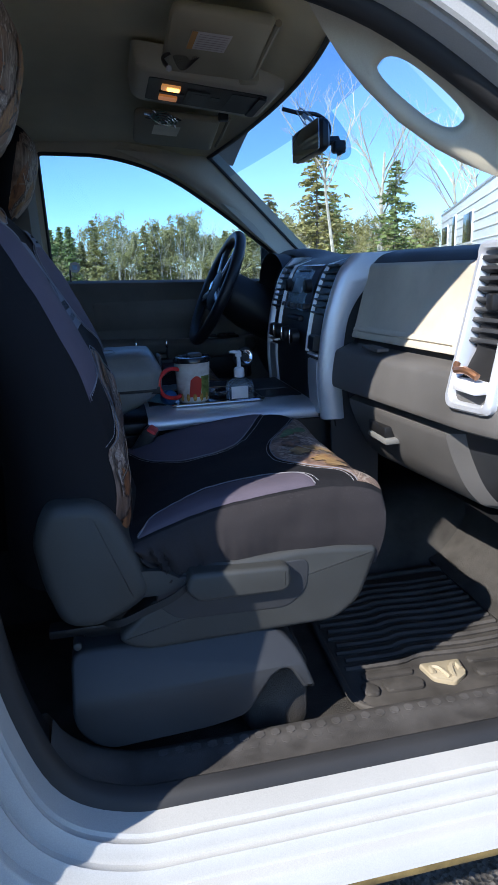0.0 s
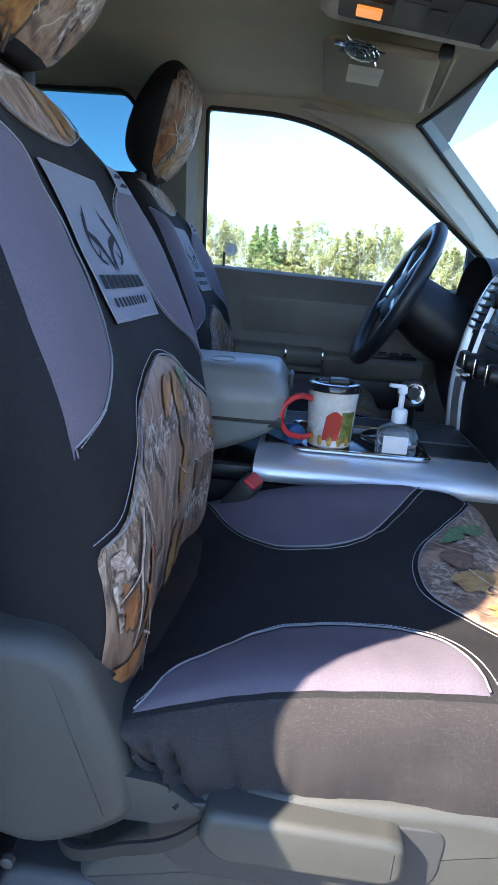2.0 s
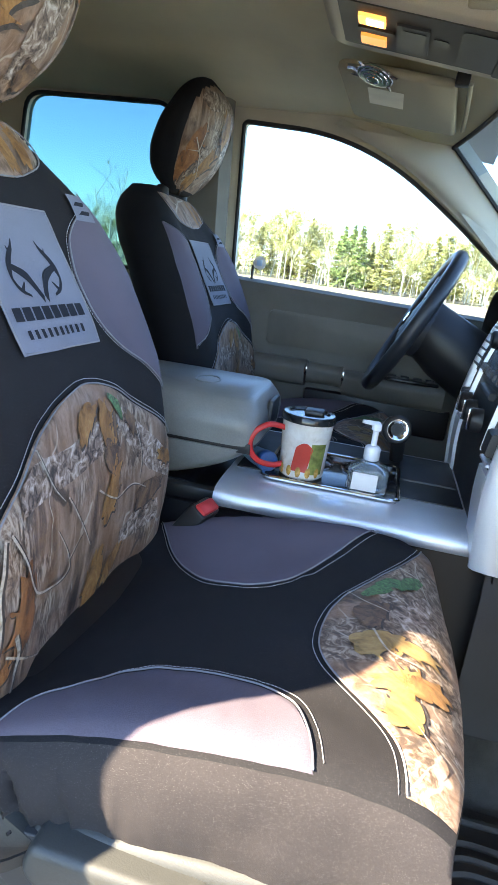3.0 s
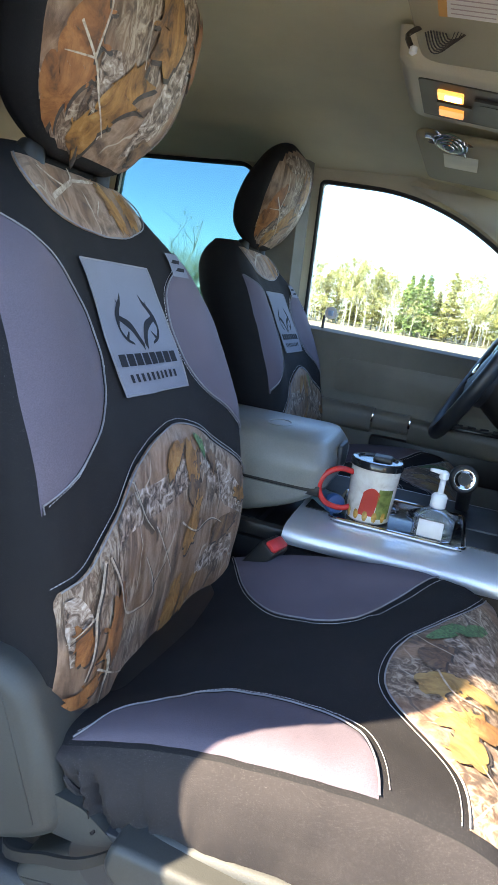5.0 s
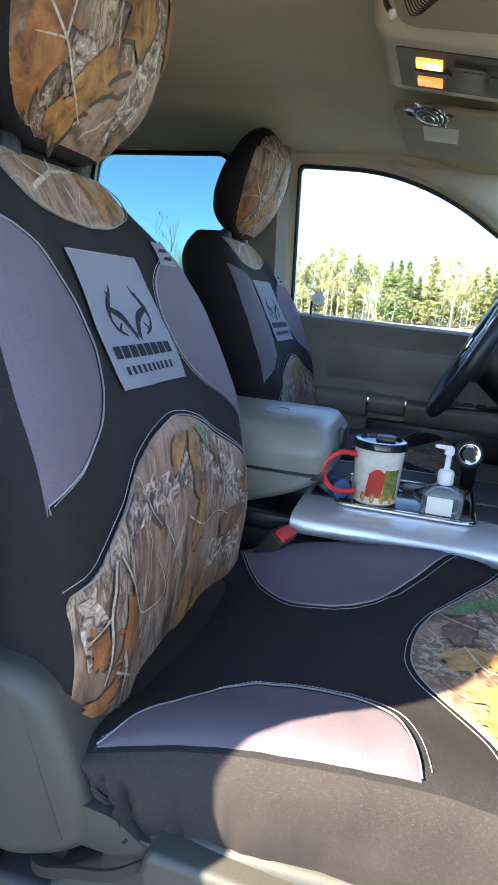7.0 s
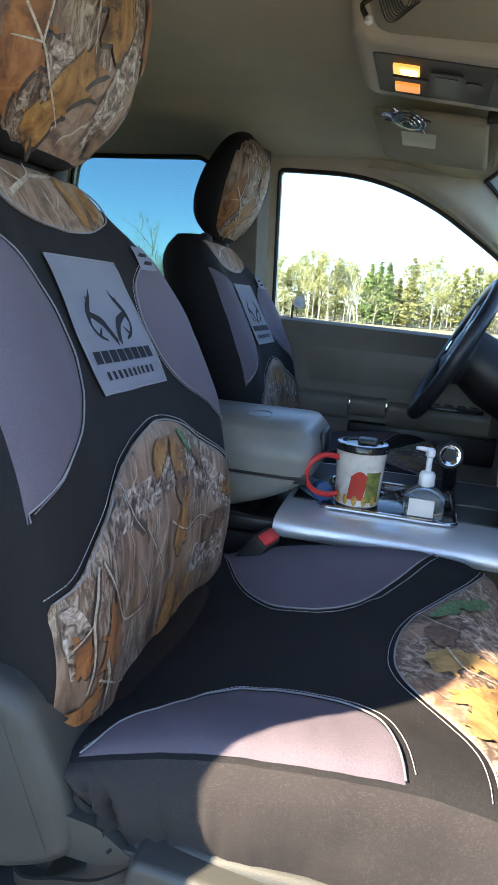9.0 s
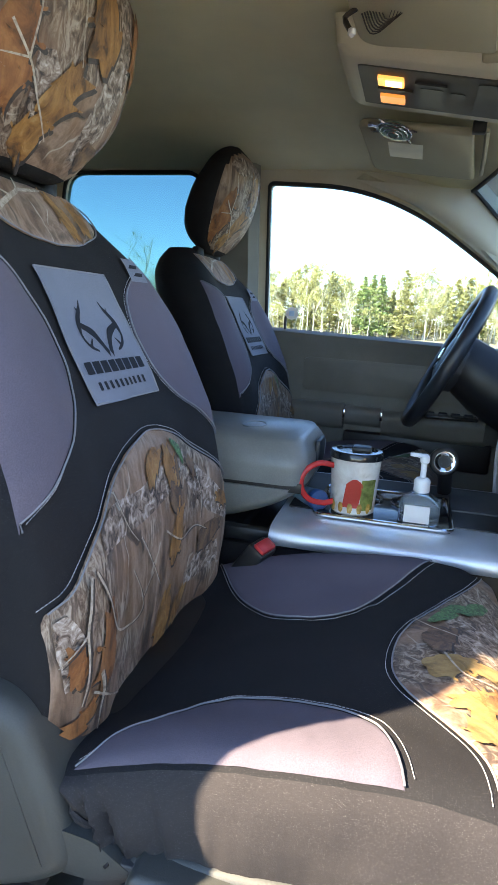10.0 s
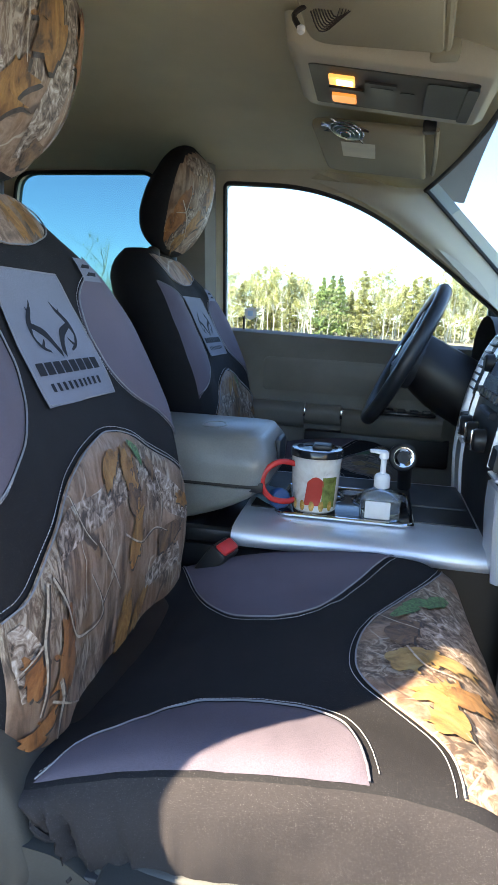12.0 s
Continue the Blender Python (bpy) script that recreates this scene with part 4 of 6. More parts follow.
    for i in range(21):
        t = i / 20
        ring = []
        for k, (u, v) in enumerate(edge):
            p = cush(u, v)
            low = min(p.z - 0.004, between(HEM, p.x))
            q = Vector((p.x, p.y, p.z + (low - p.z) * t))
            round_off = 0.006 * (1 - (1 - min(1, t * 5)) ** 2)
            bulge = round_off + 0.006 * math.sin(math.pi * t) + 0.004 * noise.noise(Vector((k * 0.10, t * 1.6, 2.0))) * t
            pleat = max(0.0, 1 - abs(p.x + 0.01) / 0.10)
            gather = (0.016 * pleat + 0.0007) * noise.noise(Vector((k * 0.55 - t * 3.0 * pleat, t * 1.4, 7.0))) * min(1, 1.6 * t)
            gather += 0.007 * pleat * noise.noise(Vector((k * 1.1 + t * 2, t * 3.0, 9.0))) * t * t
            if abs(u) == 1:
                q.y += u * (bulge + gather)
                if v > 0.85:
                    q.x += (v - 0.85) / 0.15 * (0.004 * math.sin(math.pi * min(1, t * 1.1)) - 0.014 * t * t)
            else:
                q.x += 0.004 * math.sin(math.pi * min(1, t * 1.1)) - 0.014 * t * t
            ring.append(q)
        rings.append(ring)
    skirt = part("cushion_skirt", loft(rings, False), SKIRT, seat, "dusty black cloth skirt of the cushion cover, colour lightened for sun", smooth=70)
    part("elastic_hem", tube([p + Vector((0, -0.002, 0.001)) for p in rings[-1][4:34]], 0.0035, 6), SKIRT, skirt, "gathered black elastic hem")
    front_edge = lambda u: between(FRONT, u)
    front = part("front_panel", sheet(lambda s, w: (lambda u: cush(u, front_edge(u) + (0.999 - front_edge(u)) * w, rimmed(s, w, 0.004)))(-0.965 + 1.94 * s), 44, 22), CAMO, seat, "woodland print front panel")
    around = np.linspace(-0.965, 0.97, 54)
    stitched("front_seam", [cush(u, front_edge(u), 0.003) for u in around], seat, [cush(u, front_edge(u) - 0.013, 0.001) for u in around])

    def on_cush(x, y, proud=0.0):
        """The cushion by metres ahead of its back and across from its middle."""
        u = y / 0.255
        return cush(u, x / (0.472 + 0.033 * (1 - u * u)), proud)
    for pts, widths in (([(0.405, 0.10), (0.43, 0.04), (0.475, -0.01)], (0.012, 0.036, 0.03)), ([(0.47, 0.11), (0.455, 0.06), (0.47, 0.03)], (0.012, 0.03, 0.02)), ([(0.46, -0.13), (0.475, -0.17)], (0.02, 0.03))):
        part("bark_print", ribbon(on_cush, pts, widths, 0.0046), BARK_PRINT, front, "printed knobbly grey bark")
    for i, (at, size, turn, which) in enumerate((((0.408, 0.012), 0.070, 1.2, 1), ((0.412, -0.045), 0.075, 1.0, 3), ((0.445, -0.030), 0.07, 0.5, 3), ((0.425, -0.095), 0.070, 0.9, 3), ((0.455, -0.085), 0.07, 0.3, 0), ((0.43, -0.14), 0.07, 1.1, 3))):
        part("leaf_shadow", oak_leaf(on_cush, (at[0] + 0.003, at[1] + 0.003), size * 1.03, turn, 0.0055, 3, i), DARK_PRINT, front)
        part("leaf_print", oak_leaf(on_cush, at, size, turn, 0.0064, 3, i), LEAF_PRINTS[which], front, "printed golden oak leaf")
    for pts in ([(0.400, 0.085), (0.42, 0.10), (0.445, 0.115)], [(0.43, 0.09), (0.445, 0.12), (0.46, 0.14)], [(0.385, 0.05), (0.405, 0.075), (0.42, 0.085)]):
        part("moss_print", ribbon(on_cush, pts, (0.006, 0.022, 0.008), 0.0070), MOSS_PRINT, front, "printed green moss")
    for pts, w in (([(0.368, 0.05), (0.39, 0.035), (0.43, 0.02), (0.46, -0.02)], 0.0028), ([(0.40, -0.02), (0.42, -0.06), (0.455, -0.06)], 0.004), ([(0.445, -0.16), (0.46, -0.20), (0.455, -0.22)], 0.003)):
        part("twig_print", ribbon(on_cush, pts, (w * 0.72, w * 0.62, w * 0.28), 0.0076), TWIG_PRINT, front, "printed pale twig")
    for side, table, first, last in ((-1, DOOR_CLOTH, 0.165, 0.764), (1, INNER_CLOTH, 0.13, 0.83)):
        inner = lambda v: side * between(table, v)
        along = np.linspace(first + 0.002, last - 0.001, 60)
        part("side_cloth", panel(cush, inner, lambda v: side * 0.985, first, last, 14, 60, 0.003), GREY_CLOTH, seat, "grey violet cloth side piece")
        stitched("side_cloth_seam", [cush(inner(v), v, 0.003) for v in along], seat, [cush(inner(v) - side * 0.028, v + (0.012 if v > 0.62 else 0.0), 0.0012) for v in along])
    strap = [Vector((0.030, SEAT_Y - 0.272, 0.878)), Vector((-0.005, SEAT_Y - 0.292, 0.864)), Vector((-0.045, SEAT_Y - 0.288, 0.846)), Vector((-0.10, SEAT_Y - 0.276, 0.824)), Vector((-0.14, SEAT_Y - 0.20, 0.815))]
    part("cover_strap", loft([[p + Vector((0, dy, dz)) for dy, dz in ((-0.002, 0.006), (0.0015, 0.006), (0.0015, -0.006), (-0.002, -0.006))] for p in smooth_line(strap, 6)]), RUBBER, seat, "black elastic strap holding the cover")
    # plastic shields and base
    oy = SEAT_Y - 0.252
    part("hinge_cover", slab(rounded([(-0.202, 0.970), (-0.176, 1.022), (-0.112, 1.021), (-0.086, 1.002), (-0.053, 0.927), (-0.036, 0.866), (-0.070, 0.840), (-0.125, 0.818), (-0.172, 0.829), (-0.192, 0.894)], 0.022, 6), oy - 0.030, oy + 0.05, 0.020), GREY_PLASTIC, seat, "dark grey plastic hinge cover", smooth=70)
    part("hinge_arm", prism(rounded([(-0.07, 0.905), (-0.02, 0.90), (0.02, 0.875), (-0.02, 0.86), (-0.07, 0.86)], 0.008), "y", oy - 0.022, oy + 0.03, 0.006), GREY_PLASTIC, seat)
    part("side_shield", slab(rounded([(-0.10, 0.79), (-0.06, 0.765), (0.255, 0.768), (0.30, 0.80), (0.335, 0.895), (0.22, 0.905), (0.02, 0.895), (-0.02, 0.86), (-0.05, 0.835)], 0.022), oy - 0.020, oy + 0.05, 0.012), GREY_PLASTIC, seat, "dark grey plastic side shield", smooth=70)
    part("shield_recess", slab(rounded([(-0.035, 0.845), (0.0, 0.812), (0.175, 0.808), (0.208, 0.835), (0.212, 0.888), (-0.02, 0.884)], 0.016), oy - 0.0215, oy + 0.0, 0.002), DARK_PLASTIC, seat)
    part("recline_lever", slab(rounded([(0.012, 0.868), (0.03, 0.848), (0.165, 0.846), (0.178, 0.855), (0.176, 0.886), (0.165, 0.891), (0.02, 0.896)], 0.010), oy - 0.042, oy - 0.01, 0.008), GREY_PLASTIC, seat, "grey plastic recline lever", smooth=70)
    part("seat_frame", box((-0.15, oy + 0.03, 0.76), (0.28, SEAT_Y + 0.24, 0.86), 0.01), BLACK_PLASTIC, seat)
    arch_cut = rounded([(-0.172, 0.665), (-0.168, 0.775), (0.155, 0.772), (0.190, 0.735), (0.212, 0.672), (0.192, 0.672), (0.170, 0.712), (0.142, 0.706), (0.118, 0.672), (0.098, 0.640), (0.04, 0.628), (-0.13, 0.620)], [0.03, 0.02, 0.03, 0.03, 0.003, 0.003, 0.016, 0.016, 0.016, 0.02, 0.03, 0.04], 6)
    cover = slab(arch_cut, oy - 0.048, SEAT_Y + 0.235, 0.006, 3)
    for z in (0.695, 0.705, 0.715):
        bmesh.ops.bisect_plane(cover, geom=cover.verts[:] + cover.edges[:] + cover.faces[:], plane_co=(0, 0, z), plane_no=(0, 0, 1))
    for p in cover.verts:
        if p.co.y < SEAT_Y:
            p.co.y += 0.62 * max(0, p.co.z - 0.715) + 0.3 * max(0, min(0.02, p.co.z - 0.695))
    part("base_cover", cover, DARK_PLASTIC, seat, "slate plastic cover over the seat base", smooth=35)
    part("cushion_foam", box((-0.12, oy + 0.03, 0.85), (0.28, SEAT_Y + 0.235, 0.935), 0.02), BLACK_PLASTIC, seat)
    part("seat_rail", box((-0.20, oy + 0.02, 0.785), (0.24, oy + 0.05, 0.80), 0.003), BLACK_PLASTIC, seat)
    part("base_foot", box((0.10, oy + 0.0, 0.545), (0.22, SEAT_Y + 0.23, 0.70), 0.03), CARPET, seat)
    part("anchor_bolt", turned([(0.006, 0), (0.006, 0.006), (0.003, 0.008)], (-0.155, oy - 0.012, 0.79), 12, pose(0, 0, 0, 90, 0, 0)), GREY_PLASTIC, seat)
    return seat


passenger = seat_thing("bucket_seat", "bucket seat in charcoal, grey and woodland print covers")
driver = copy_thing(passenger, Matrix.Translation((0.05 - 0.070, SEAT_Y + 0.945, 0.55)))


# ---------------------------------------------------------------- dashboard
dash = thing("dashboard", (0.75, MID, 0.9), "dark and beige plastic dashboard with silver trim", "dashboard")


def dash_x(y, z):
    """The rear face of the dashboard."""
    x = between([(0.86, 0.62), (0.90, 0.565), (0.95, 0.525), (1.05, 0.487), (1.15, 0.495), (1.18, 0.518), (1.25, 0.538), (1.34, 0.560)], z)
    return x - 0.028 + 0.13 * max(0, -0.05 - y) + 0.6 * max(0, -0.50 - y) ** 1.6


def dash_block(y0, y1, z0, z1, proud, ny=10, nz=10, rim=0.008, skew=(0.0, 0.0)):
    """A piece of the dashboard's face with softened edges, standing proud of it."""
    def f(u, v):
        z = z0 + (z1 - z0) * v
        y = y0 + (y1 - y0) * u + (skew[0] * (1 - u) + skew[1] * u) * (z - z0)
        e = min(u * abs(y1 - y0), (1 - u) * abs(y1 - y0), v * (z1 - z0), (1 - v) * (z1 - z0))
        k = min(1, e / rim)
        return Vector((dash_x(y, z) - proud * (1 - (1 - k) ** 2) + (0.012 if k == 0 else 0), y, z))
    return sheet(f, ny, nz)


# top pad
def pad(u, v):
    y = -0.70 + 1.66 * v
    x = 0.518 + 0.355 * u + (0.13 * max(0, -0.05 - y) + 0.6 * max(0, -0.50 - y) ** 1.6) * (1 - u)
    z = 1.345 + 0.022 * math.sin(math.pi * min(1, u * 1.5)) - 0.07 * u ** 2
    if u < 0.08:
        z -= 0.012 * (1 - u / 0.08) ** 2
    z += 0.035 * math.exp(-((y - 0.665) / 0.20) ** 4) * math.exp(-(u / 0.35) ** 2)
    return (x, y, z)


part("top_pad", sheet(pad, 30, 60), DARK_PLASTIC, dash, "slate grey padded top")
part("dash_core", sheet(lambda u, v: (dash_x(-0.70 + 1.66 * u, 0.86 + 0.485 * v) + 0.012, -0.70 + 1.66 * u, 0.86 + 0.485 * v), 50, 24), DARK_PLASTIC, dash)
part("dash_underside", sheet(lambda u, v: (0.60 + 0.5 * v, -0.70 + 1.66 * u, 0.865 + 0.02 * v), 6, 6), BLACK_PLASTIC, dash)
glove = part("upper_glovebox", dash_block(-0.440, -0.046, 1.168, 1.338, 0.018, ny=24, nz=30, rim=0.010), BEIGE_PLASTIC, dash, "beige upper glovebox door")
part("glovebox_step", dash_block(-0.436, -0.052, 1.182, 1.204, 0.0225, ny=24, nz=8, rim=0.009), BEIGE_PLASTIC, glove)
part("dash_ledge", dash_block(-0.64, -0.043, 1.052, 1.160, 0.036, ny=24, nz=18, rim=0.016), MID_PLASTIC, dash, "dark grey dashboard ledge")
part("ledge_latch", box((0.456, -0.245, 1.160), (0.482, -0.165, 1.167), 0.002), MID_PLASTIC, dash)
lower = part("lower_glovebox", dash_block(-0.47, -0.085, 0.885, 1.046, 0.016, ny=24, nz=24, rim=0.010), MID_PLASTIC, dash, "dark grey lower glovebox door")
part("glovebox_recess", box((0.468, -0.262, 0.985), (0.51, -0.178, 1.008), 0.003), BLACK_PLASTIC, lower)
part("glovebox_pull", box((0.466, -0.272, 0.972), (0.51, -0.178, 0.985), 0.004), ARM_PLASTIC, lower, "pale glovebox pull")


# outer vent in its silver frame
def vent_frame(y0, y1, z0, z1, wide, proud):
    rings = []
    for off, up in ((0.0, 0.0), (0.0, proud), (wide * 0.25, proud + 0.004), (wide * 0.75, proud + 0.004), (wide, proud), (wide, -0.01)):
        pts = rounded([(y0 + off, z0 + off), (y1 - off, z0 + off), (y1 - off, z1 - off), (y0 + off, z1 - off)], 0.02 - off * 0.5, 4)
        rings.append([Vector((dash_x(y + 0.15 * (z - z0), z) - up, y + 0.15 * (z - z0), z)) for y, z in pts])
    return loft(rings, True, False)


part("vent_frame", vent_frame(-0.592, -0.494, 1.098, 1.362, 0.014, 0.044), SILVER, dash, "silver vent surround")
part("vent_backing", dash_block(-0.582, -0.504, 1.112, 1.350, 0.037, ny=6, nz=6, skew=(0.15, 0.15)), BLACK_PLASTIC, dash)
for i in range(9):
    z = 1.205 + 0.0160 * i
    y = -0.543 + 0.15 * (z - 1.105)
    part("vent_slat", moved(box((-0.009, -0.036, -0.0035), (0.009, 0.036, 0.0035), 0.001), Matrix.Translation((dash_x(y, z) - 0.040, y, z)) @ pose(0, 0, 0, 0, 25, 7)), DARK_PLASTIC, dash)
part("vent_tab", box((0.515, -0.545, 1.256), (0.552, -0.525, 1.282), 0.004), BLACK_PLASTIC, dash)
part("vent_tray", box((0.474, -0.574, 1.130), (0.505, -0.508, 1.150), 0.005), WHITE_PLASTIC, dash, "white and copper object in the vent surround")
part("vent_clip", tube(smooth_line([(0.478, -0.575, 1.160), (0.472, -0.55, 1.168), (0.474, -0.52, 1.164), (0.482, -0.508, 1.172)], 4), 0.006, 8), plain("copper", (0.5, 0.25, 0.14), 0.3, 0.8), dash)
part("dash_end", sheet(lambda u, v: (dash_x(-0.62 - 0.08 * u, 0.88 + 0.46 * v) - 0.012 * math.sin(math.pi * u), -0.62 - 0.08 * u, 0.88 + 0.46 * v), 8, 16), MID_PLASTIC, dash)


# centre stack
def stack_x(z):
    return between([(0.96, 0.412), (1.00, 0.409), (1.10, 0.404), (1.20, 0.416), (1.28, 0.438), (1.33, 0.462), (1.355, 0.490)], z)


def stack_piece(y0, y1, z0, z1, proud, rim=0.005, ny=6, nz=16):
    def f(u, v):
        y, z = y0 + (y1 - y0) * u, z0 + (z1 - z0) * v
        e = min(u * (y1 - y0), (1 - u) * (y1 - y0), v * (z1 - z0), (1 - v) * (z1 - z0))
        k = min(1, e / rim)
        return Vector((stack_x(z) + 0.10 * max(0, abs(y - MID) - 0.15) ** 2 - proud * (1 - (1 - k) ** 2) + (0.03 if k == 0 else 0), y, z))
    return sheet(f, ny, nz)


part("stack_body", stack_piece(-0.04, 0.43, 0.96, 1.352, 0.0, 0.02, 20, 20), BLACK_PLASTIC, dash)
part("stack_flank", sheet(lambda u, v: (stack_x(0.70 + 0.65 * v) + 0.02 + 0.12 * u, -0.038, 0.70 + 0.65 * v), 6, 14), DARK_PLASTIC, dash)
for side in (-1, 1):
    rings = []
    for i in range(25):
        z = 0.985 + 0.372 * i / 24
        xf = stack_x(z)
        sweep = 0.085 * max(0, (z - 1.20) / 0.157) ** 2
        rings.append([Vector((xf + dx, MID + side * dy, z)) for dx, dy in ((0.030, 0.236), (-0.004, 0.238), (-0.009, 0.242), (-0.009, 0.249), (-0.003, 0.256), (0.014, 0.261), (0.032 + sweep, 0.264), (0.044 + sweep, 0.258))])
    part("silver_leg", loft(rings), SILVER, dash, "satin silver trim of the centre stack")
    y0 = MID + side * 0.190
    part("silver_inset", stack_piece(min(y0 + side * 0.05, y0 - side * 0.050), max(y0 + side * 0.05, y0 - side * 0.050), 0.985, 1.126, 0.006, 0.004), SILVER, dash, "satin silver plate under the side vent")
    part("vent_divider", stack_piece(y0 - side * 0.050 - 0.004, y0 - side * 0.050 + 0.004, 1.12, 1.350, 0.009, 0.003), SILVER, dash)
    part("stack_vent", stack_piece(y0 - 0.043, y0 + 0.043, 1.205, 1.345, 0.002), BLACK_PLASTIC, dash)
    for i in range(8):
        z = 1.225 + 0.015 * i
        part("stack_slat", moved(box((-0.006, -0.040, -0.002), (0.006, 0.040, 0.002), 0.0008), Matrix.Translation((stack_x(z) - 0.006, y0, z)) @ pose(0, 0, 0, 0, 30, 0)), BLACK_PLASTIC, dash)
    part("switch_block", stack_piece(y0 - 0.030, y0 + 0.030, 1.138, 1.178, 0.014), BLACK_PLASTIC, dash)
    part("silver_sill", stack_piece(y0 - 0.046, y0 + 0.046, 1.127, 1.134, 0.010, 0.002), SILVER, dash)
radio = part("radio", stack_piece(MID - 0.125, MID + 0.125, 1.218, 1.340, 0.012), SCREEN_BLUE, dash, "dark radio with a small display")
part("display", stack_piece(MID - 0.055, MID + 0.055, 1.265, 1.305, 0.0165, 0.002), plain("pale radio display", (0.16, 0.22, 0.28), 0.15), radio)
part("disc_slot", stack_piece(MID - 0.07, MID + 0.07, 1.318, 1.324, 0.015, 0.002), BLACK_PLASTIC, radio)
for s in (-1, 1):
    part("radio_knob", turned([(0.017, 0), (0.016, 0.014), (0.013, 0.017)], (stack_x(1.285) - 0.010, MID + s * 0.088, 1.285), 20, pose(0, 0, 0, 0, -90, 0)), BLACK_PLASTIC, radio)
for i in range(6):
    y = MID - 0.105 + 0.036 * i
    part("preset_button", stack_piece(y, y + 0.031, 1.226, 1.246, 0.018, 0.003, 4, 4), DARK_PLASTIC, radio)
part("switch_bar", stack_piece(MID - 0.085, MID + 0.085, 1.196, 1.212, 0.010), DARK_PLASTIC, dash)
for i in range(3):
    part("climate_knob", turned([(0.021, 0), (0.020, 0.016), (0.017, 0.020), (0.010, 0.021)], (stack_x(1.160) - 0.004, 0.147 + 0.081 * i, 1.160), 20, pose(0, 0, 0, 0, -90, 0)), BLACK_PLASTIC, dash, "black climate knob with a chrome bar")
    part("knob_bar", box((stack_x(1.160) - 0.0265, 0.1455 + 0.081 * i, 1.142), (stack_x(1.160) - 0.023, 0.1485 + 0.081 * i, 1.178), 0.002), CHROME, dash)

# gauge hood and driver's side
cluster = thing("instrument_cluster", (0.53, 0.665, 1.25), "black gauge cluster under a hood", "gauges")
part("hood", loft([[(0.47 + dx, 0.665 + math.cos(a) * (0.18 + 0.1 * dx), 1.265 + math.sin(a) * (0.112 - 0.10 * dx)) for a in np.linspace(math.pi * -0.05, math.pi * 1.05, 20)] for dx in (0.012, 0.0, 0.004, 0.06, 0.12, 0.22)], False), DARK_PLASTIC, cluster)
part("gauge_face", box((0.545, 0.50, 1.20), (0.56, 0.83, 1.37), 0.004), DARK_GLOSS, cluster)
for y in (0.58, 0.75):
    part("gauge_ring", tube([(0.540, y + 0.05 * math.cos(a), 1.275 + 0.05 * math.sin(a)) for a in np.linspace(0, 2 * math.pi, 24, endpoint=False)], 0.004, 6, True), CHROME, cluster)
mount = thing("phone_mount", (0.50, 0.90, 1.29), "white and black phone holder clipped at the dashboard end", "phone holder")
part("clamp", box((0.50, 0.855, 1.285), (0.515, 0.885, 1.345), 0.004), WHITE_PLASTIC, mount)
part("arm", tube(smooth_line([(0.51, 0.87, 1.30), (0.53, 0.88, 1.28), (0.56, 0.87, 1.27)], 4), 0.007, 8), BLACK_PLASTIC, mount)
part("ball_joint", turned([(0.004, -0.012), (0.012, -0.006), (0.012, 0.006), (0.004, 0.012)], (0.50, 0.868, 1.352), 12), BLACK_PLASTIC, mount)

wheel = thing("steering_wheel", (0.30, 0.665, 1.27), "dark leather steering wheel with silver-edged spokes", "steering wheel")
WM = Matrix.Translation((0.285, 0.665, 1.272)) @ pose(0, 0, 0, 0, -64, 0)
ring_pts = [WM @ Vector((0.178 * math.cos(a), 0.186 * math.sin(a), 0)) for a in np.linspace(0, 2 * math.pi, 56, endpoint=False)]
part("rim", tube(ring_pts, 0.0175, 14, True), plain("dark wheel leather", (0.022, 0.025, 0.03), 0.4, relief=0.4), wheel)
part("hub", moved(turned([(0.02, -0.05), (0.07, -0.045), (0.078, -0.015), (0.072, 0.0), (0.05, 0.012), (0.01, 0.016)], (0, 0, 0), 28), WM), DARK_PLASTIC, wheel)
part("hub_badge", moved(turned([(0.018, 0), (0.018, 0.006), (0.012, 0.008)], (0, 0, 0.014), 6), WM), CHROME, wheel)
for a in (0.25, math.pi - 0.25, -0.9, math.pi + 0.9):
    c, s = math.sin(a), math.cos(a)
    part("spoke", moved(loft([[(-c * r * 1.0 + dx * s, s * r + dx * c, dz) for dx, dz in ((-w, -0.008), (w, -0.008), (w * 0.8, 0.006), (-w * 0.8, 0.006))] for r, w in ((0.06, 0.024), (0.12, 0.018), (0.172, 0.015))]), WM), DARK_PLASTIC, wheel)
    part("spoke_trim", moved(loft([[(-c * r + dx * s, s * r + dx * c, dz) for dx, dz in ((-w, 0.004), (w, 0.004), (w * 0.8, 0.010), (-w * 0.8, 0.010))] for r, w in ((0.07, 0.008), (0.15, 0.006))]), WM), SILVER, wheel)
part("column", loft([[(0.30 + t * 0.22 + 0.0 * k, 0.665 + r * math.cos(a), 1.262 - 0.12 * t + r * 1.1 * math.sin(a)) for a in np.linspace(0, 2 * math.pi, 20, endpoint=False)] for t, r, k in ((0, 0.066, 0), (0.2, 0.080, 0), (0.6, 0.084, 0), (1.0, 0.090, 0))]), BLACK_PLASTIC, wheel)
part("stalk", tube([(0.37, 0.70, 1.26), (0.35, 0.78, 1.28), (0.345, 0.83, 1.285)], 0.007, 8), BLACK_PLASTIC, wheel)

# ---------------------------------------------------------------- centre console and armrest
console = thing("centre_console", (0.2, MID, 0.69), "black floor console with a satin silver top", "console")
part("console_side", loft([[(x, y, z) for x, z in rounded([(-0.12, 0.66), (-0.12, 0.968), (0.41, 0.974), (0.47, 0.95), (0.52, 0.66)], 0.02)] for y in (0.012, 0.378)]), BLACK_PLASTIC, console)


